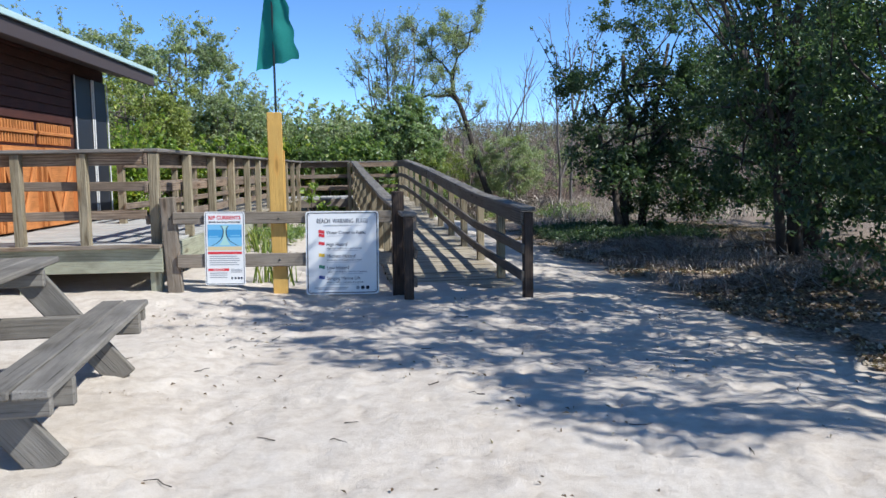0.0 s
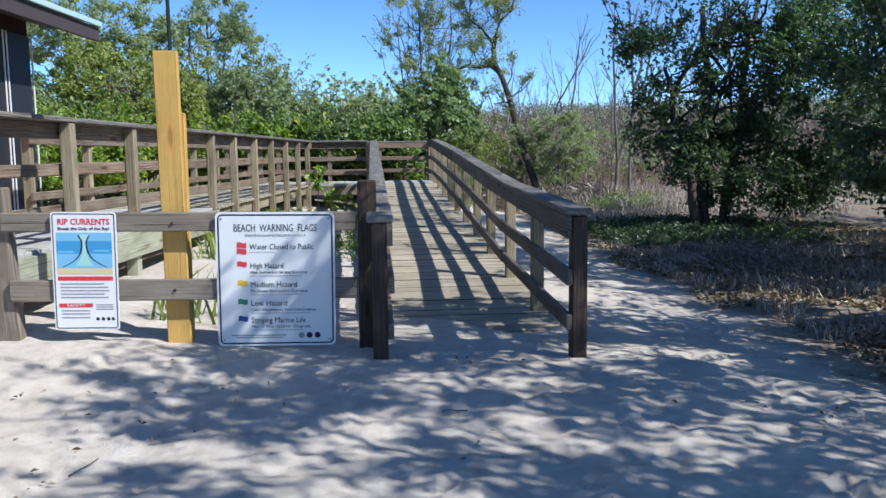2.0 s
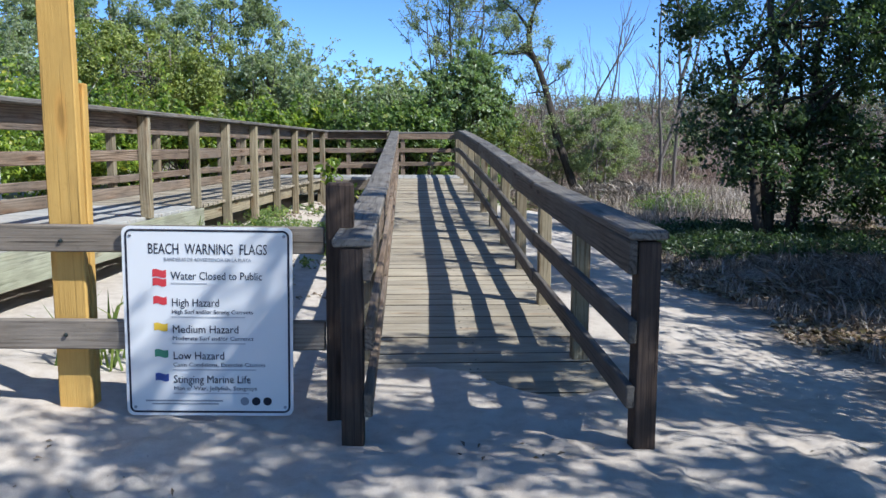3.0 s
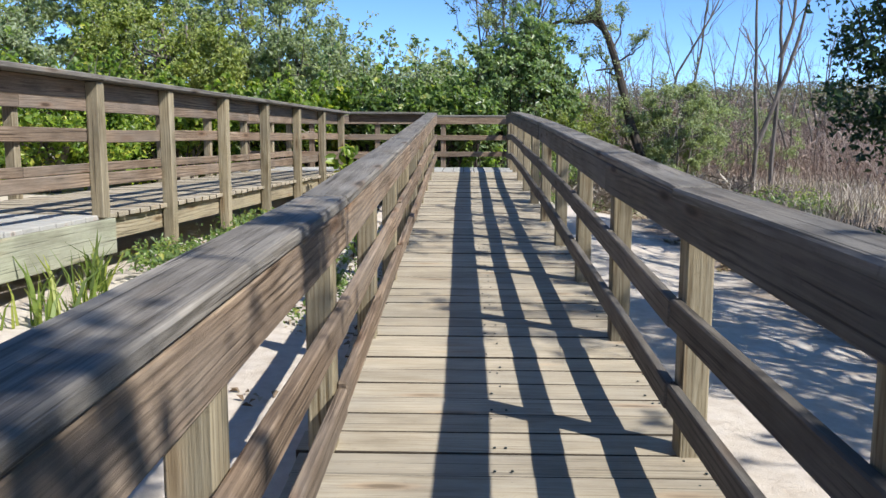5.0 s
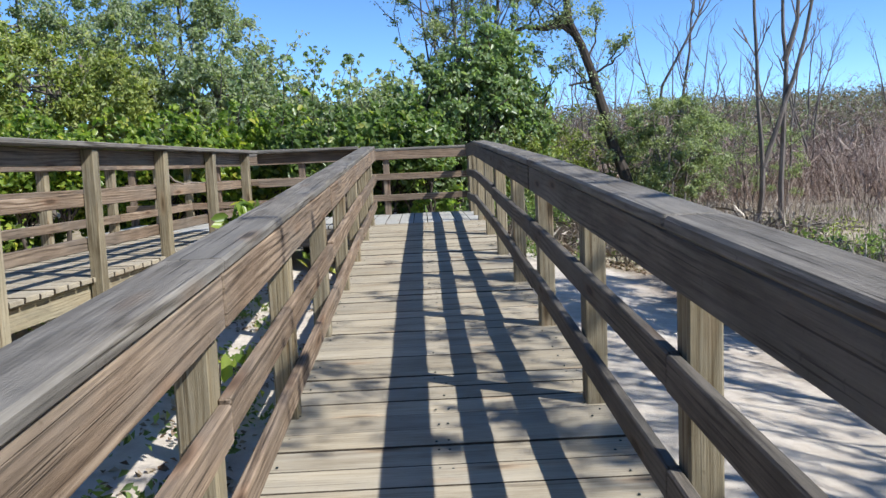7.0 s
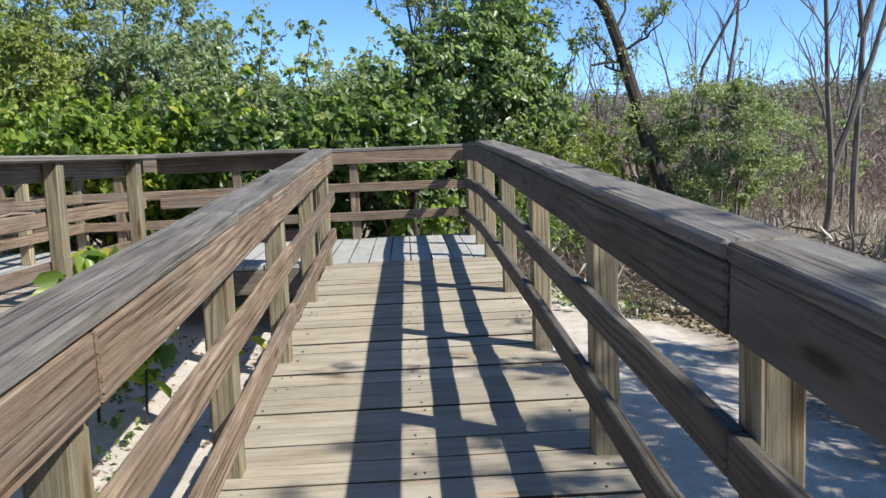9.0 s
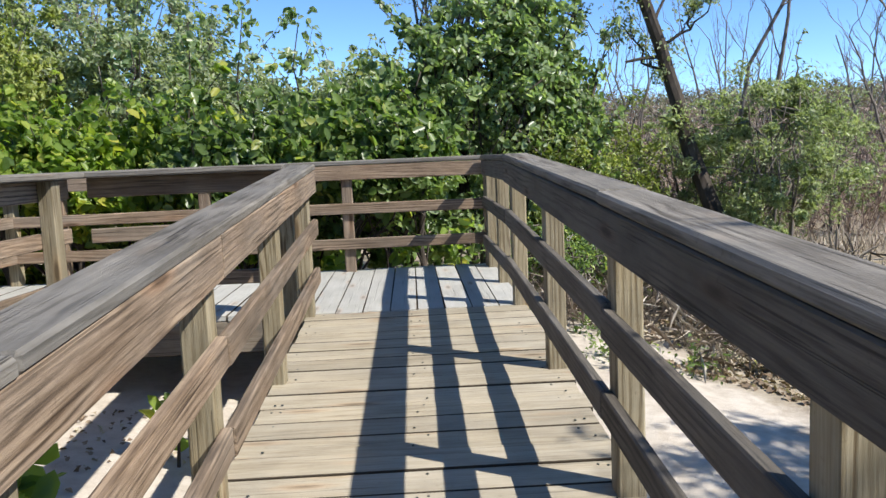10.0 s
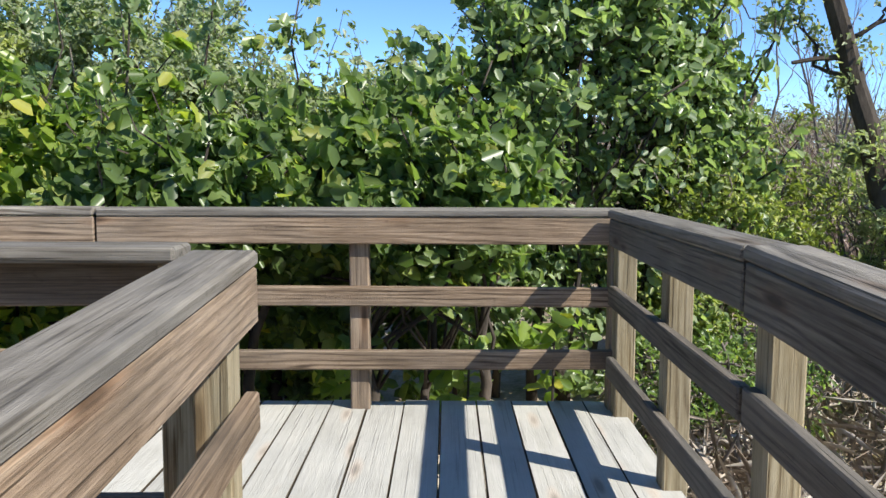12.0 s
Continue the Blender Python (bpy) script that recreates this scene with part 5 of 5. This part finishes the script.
bare_tree(10.5, 33.0, [((0, 0, -0.1), (0.3, 0, 3.8)), ((0, 0, 1.0), (-0.8, 0.1, 3.6))], 5, 0.035)
bare_tree(12.5, 36.0, [((0, 0, -0.1), (0.3, 0, 4.2)), ((0, 0, 1.0), (-0.8, 0.1, 4.0))], 6, 0.035)
bare_tree(9.0, 38.0, [((0, 0, -0.1), (0.3, 0, 4.6)), ((0, 0, 1.0), (-0.8, 0.1, 4.8))], 7, 0.04)


# leafless thickets in the scrub
rb = random.Random(44)
for i in range(52):
    x, y = rb.uniform(3.6, 21.0), rb.uniform(30.5, 44.0)
    if x < 9 and y < 32.5:
        y += 3.0
    if i < 12:
        x, y = rb.uniform(9.3, 15.0), rb.uniform(25.5, 32.0)
    h = rb.uniform(1.0, 1.7) + 0.035 * (y - 25)
    t = thing("bare_bush", "leafless grey-brown bush of fine tangled twigs", "bush", "bare bushes", (x, y, gz(x, y)))
    bm, tw = bmesh.new(), []
    for k in range(7):
        branching(bm, rb, (rb.uniform(-0.4, 0.4), rb.uniform(-0.4, 0.4), -0.05), (rb.uniform(-0.5, 0.5), rb.uniform(-0.5, 0.5), 1), h * 0.45, 0.02, 3, tw, 0.5, 0.07, 0.25)
    tagged(part("branchwork", bm, M_REED, t), kind="stuff")


# ---- ground cover ----
def scatter(n, x0, x1, y0, y1, gap=None):
    p = np.stack([RNG.uniform(x0, x1, n), RNG.uniform(y0, y1, n)], 1)
    return np.concatenate([p, ground_height(p[:, 0], p[:, 1])[:, None]], 1)


def patchy(p, scale, cut, seed=0.0):
    keep = [noise.noise(Vector((q[0] * scale, q[1] * scale, seed))) > cut for q in p]
    return p[np.array(keep)]


stuff = lambda ob, label, cat: tagged(ob, label, cat, "", "stuff")
p = patchy(scatter(52000, 4.0, 9.5, 3.0, 20.0), 0.9, -0.25)
p = p[p[:, 0] > 4.15 + 0.25 * np.sin(p[:, 1] * 2.1)]
stuff(leaves("leaf_litter", p + [0, 0, 0.015], 0.07, M_DRY, None, up_bias=2.2, wide=0.6), "dry brown fallen leaves under the trees", "leaf litter")
p = patchy(scatter(14000, 4.3, 8.0, 9.5, 16.0), 1.1, -0.05, 3.0)
stuff(blades("dead_grass", p, 0.13, 0.005, M_STRAW, None, 1.3), "tangled dead grey grass at the edge of the sand", "dead grass")
p = patchy(scatter(900, 4.6, 7.6, 15.2, 19.5), 0.8, -0.3, 5.0)
stuff(leaves("groundcover", cloud(p + [0, 0, 0.10], 0.18, 13000), 0.06, M_LEAF_DARK, None, wide=0.45), "low dark green groundcover at the path edge", "groundcover")
p = patchy(scatter(1100, 4.6, 9.0, 9.0, 16.0), 0.8, -0.1, 12.0)
stuff(leaves("fallen_twigs", cloud(p + [0, 0, 0.05], 0.14, 3000), 0.26, M_STRAW, None, up_bias=1.2, wide=0.02, fold=0.01), "tangle of fallen grey twigs under the trees", "twigs")
p = patchy(scatter(12000, 4.6, 16.0, 21.0, 32.0), 0.6, 0.33, 8.0)
stuff(blades("scrub_grass", p, 0.12, 0.008, M_GRASS, None, 0.9), "low green grass tufts in the dry scrub", "grass")
p = patchy(scatter(16000, 5.0, 16.0, 20.0, 31.5), 0.7, 0.0, 9.0)
stuff(blades("dead_brush", p, 0.4, 0.006, M_STRAW, None, 1.2), "grey dead brush in the scrub", "dead brush")
p = patchy(scatter(9000, 3.3, 8.0, 23.0, 28.5), 0.9, -0.1, 14.0)
p = p[p[:, 0] > 3.7 + 0.5 * np.sin(p[:, 1] * 1.7)]
stuff(leaves("dry_leaves", p + [0, 0, 0.015], 0.07, M_DRY, None, up_bias=2.2, wide=0.6), "dry fallen leaves beside the landing", "leaf litter")
p = np.concatenate([patchy(scatter(420, 3.4, 7.0, 24.0, 28.5), 0.9, -0.1, 15.0), scatter(60, 2.7, 3.4, 25.5, 27.5)])
stuff(leaves("dead_twigs", cloud(p + [0, 0, 0.22], 0.30, 3200), 0.36, M_STRAW, None, up_bias=0.5, wide=0.022, fold=0.01), "tangled dead twigs beside the landing", "twigs")
p = patchy(scatter(260, 3.0, 6.5, 24.0, 28.0), 0.9, 0.0, 16.0)
stuff(leaves("green_weeds", cloud(p + [0, 0, 0.12], 0.2, 4200), 0.05, M_LEAF_MID, None, wide=0.5), "low green weeds in the dead brush", "weeds")
# reed-like dry stems, denser to the north-east
p = patchy(scatter(5000, 2.6, 16.0, 28.8, 38.0), 0.5, -0.15, 2.0)
p = p[(p[:, 0] < 5.2) | (p[:, 1] > 32.0)]
stuff(blades("dry_stems", p, 1.55, 0.005, M_REED, None, 1.1, 0.7), "dense thin brown dry stems", "dry stems")
p = patchy(scatter(7000, -4.0, 45.0, 36.0, 70.0), 0.2, -0.3, 4.0)
stuff(blades("far_scrub", p, 2.8, 0.012, M_REED, None, 1.3, 0.7), "grey-brown leafless scrub in the distance", "scrub")
p = scatter(150000, 3.0, 60.0, 31.0, 75.0)
p = p[(p[:, 0] < 5.0) | (p[:, 1] > 33.0)]
p[:, 2] += RNG.random(len(p)) ** 1.2 * np.clip(0.125 * p[:, 1] - 2.2, 1.5, 6.4) * (0.75 + 0.35 * np.sin(p[:, 0] * 0.9) * np.sin(p[:, 1] * 0.7 + 1))
stuff(leaves("brush_twigs", p, 0.38, M_REED, None, up_bias=0.0, wide=0.03, fold=0.01), "haze of fine brown twigs in the brush", "brush")
p = scatter(190000, -2.0, 120.0, 62.0, 150.0)
p[:, 2] += 0.3 + RNG.random(len(p)) ** 0.8 * (0.066 * np.hypot(p[:, 0], p[:, 1] - 12) + 0.5 * np.sin(p[:, 0] * 0.31) + 0.4 * np.sin(p[:, 0] * 0.83 + p[:, 1]))
stuff(leaves("far_woods", p, 0.33, M_WOODS, None, wide=0.4), "distant grey-green woods on the horizon", "woods")
p = scatter(50000, -90.0, 4.0, 48.0, 120.0)
p[:, 2] += RNG.random(len(p)) * 5.5
stuff(leaves("far_woods", p, 0.45, M_LEAF_OLIVE, None, wide=0.5), "distant olive-green woods on the horizon", "woods")
# plants between ramp and boardwalk
p = np.concatenate([scatter(160, -1.3, -0.5, 15.0, 16.2), scatter(120, -1.1, -0.5, 16.2, 17.2), scatter(60, -1.3, -0.9, 17.6, 19.0), scatter(40, -0.2, 0.5, 16.4, 18.6)])
stuff(leaves("low_weeds", cloud(p + [0, 0, 0.16], 0.17, 2900), 0.05, M_LEAF_MID, None, wide=0.5), "low green weeds on the sand", "weeds")
p = np.concatenate([patchy(scatter(170, -0.1, 0.68, 13.5, 21.0), 1.3, 0.0, 31.0), patchy(scatter(90, -1.2, -0.1, 17.0, 21.5), 1.0, 0.05, 33.0)])
stuff(leaves("sand_weeds", cloud(p + [0, 0, 0.07], 0.12, 2200), 0.045, M_LEAF_MID, None, wide=0.5), "low scattered weeds on the sand beside the ramp", "weeds")
p = patchy(scatter(3400, -1.4, 0.7, 12.5, 23.4), 1.2, 0.02, 35.0)
stuff(leaves("walk_litter", p + [0, 0, 0.012], 0.045, M_DRY, None, up_bias=2.2, wide=0.6), "dry fallen leaves between ramp and boardwalk", "leaf litter")
p = np.concatenate([scatter(75, -1.35, -0.85, 13.4, 14.1), scatter(40, -0.9, -0.4, 9.9, 10.4), scatter(30, -1.35, -1.2, 14.5, 14.8)])
stuff(blades("grass_tuft", p, 0.34, 0.012, M_GRASS, None, 0.8), "bright green grass tufts beside the boardwalk", "grass")
for i, (x, y, hh, n) in enumerate(((-0.14, 21.05, 0.50, 62), (-0.42, 21.05, 1.1, 60), (0.1, 22.5, 0.45, 14), (0.2, 17.3, 0.35, 16), (1.45, 26.15, 0.95, 38), (1.95, 26.2, 1.1, 44), (0.7, 26.2, 0.8, 26))):
    t = thing("seedling", "bright green broad-leaved seedling in the sand", "seedling", "seedlings", (x, y, gz(x, y)))
    bm = bmesh.new()
    limb(bm, [(0, 0, -0.05), (0.02, 0, hh * 0.5), (0.03, 0.02, hh)], 0.012, 0.006, 5)
    part("stem", bm, M_BARK, t)
    leaves("foliage", cloud([(0.02, 0, hh * 0.6), (0.05, 0, hh * 0.9), (-0.06, 0.05, hh * 0.8)], 0.2, n), 0.13, M_LEAF_BRIGHT, t, wide=0.55, fold=0.1, broad=True)
vine = thing("dry_branch", "thin pale dry branch resting on the boardwalk rail", "branch", "", tuple(on_walk(20.7, 0.12, 1.47)))
bm = bmesh.new()
limb(bm, [on_walk(a, b, c) - vine.location for a, b, c in ((20.7, 0.12, 1.47), (20.95, 0.13, 1.37), (21.2, 0.12, 1.325), (21.45, 0.13, 1.34), (21.7, 0.12, 1.325))], 0.012, 0.006, 6)
part("stick", bm, M_STRAW, vine)
# twigs and dry leaves on the open sand
p = patchy(scatter(900, -2.4, 3.8, 2.0, 9.0), 0.8, 0.05, 6.0)
stuff(leaves("sand_litter", p + [0, 0, 0.01], 0.035, M_DRY, None, up_bias=2.5, wide=0.35), "scattered dry leaves and bits on the sand", "litter")
rt = random.Random(21)
for i in range(26):
    x, y = rt.uniform(-1.6, 3.2), rt.uniform(2.8, 8.4)
    t = thing("twig", "thin dry brown twig lying on sand", "twig", "twigs on the sand", (x, y, gz(x, y)))
    a, L = rt.uniform(0, 6.28), rt.uniform(0.04, 0.11)
    bm = bmesh.new()
    limb(bm, wander(rt, (-L * math.cos(a), -L * math.sin(a), 0.012), (L * math.cos(a), L * math.sin(a), 0.014), 3, 0.012), 0.004, 0.002, 4)
    part("stick", bm, M_BARK, t)
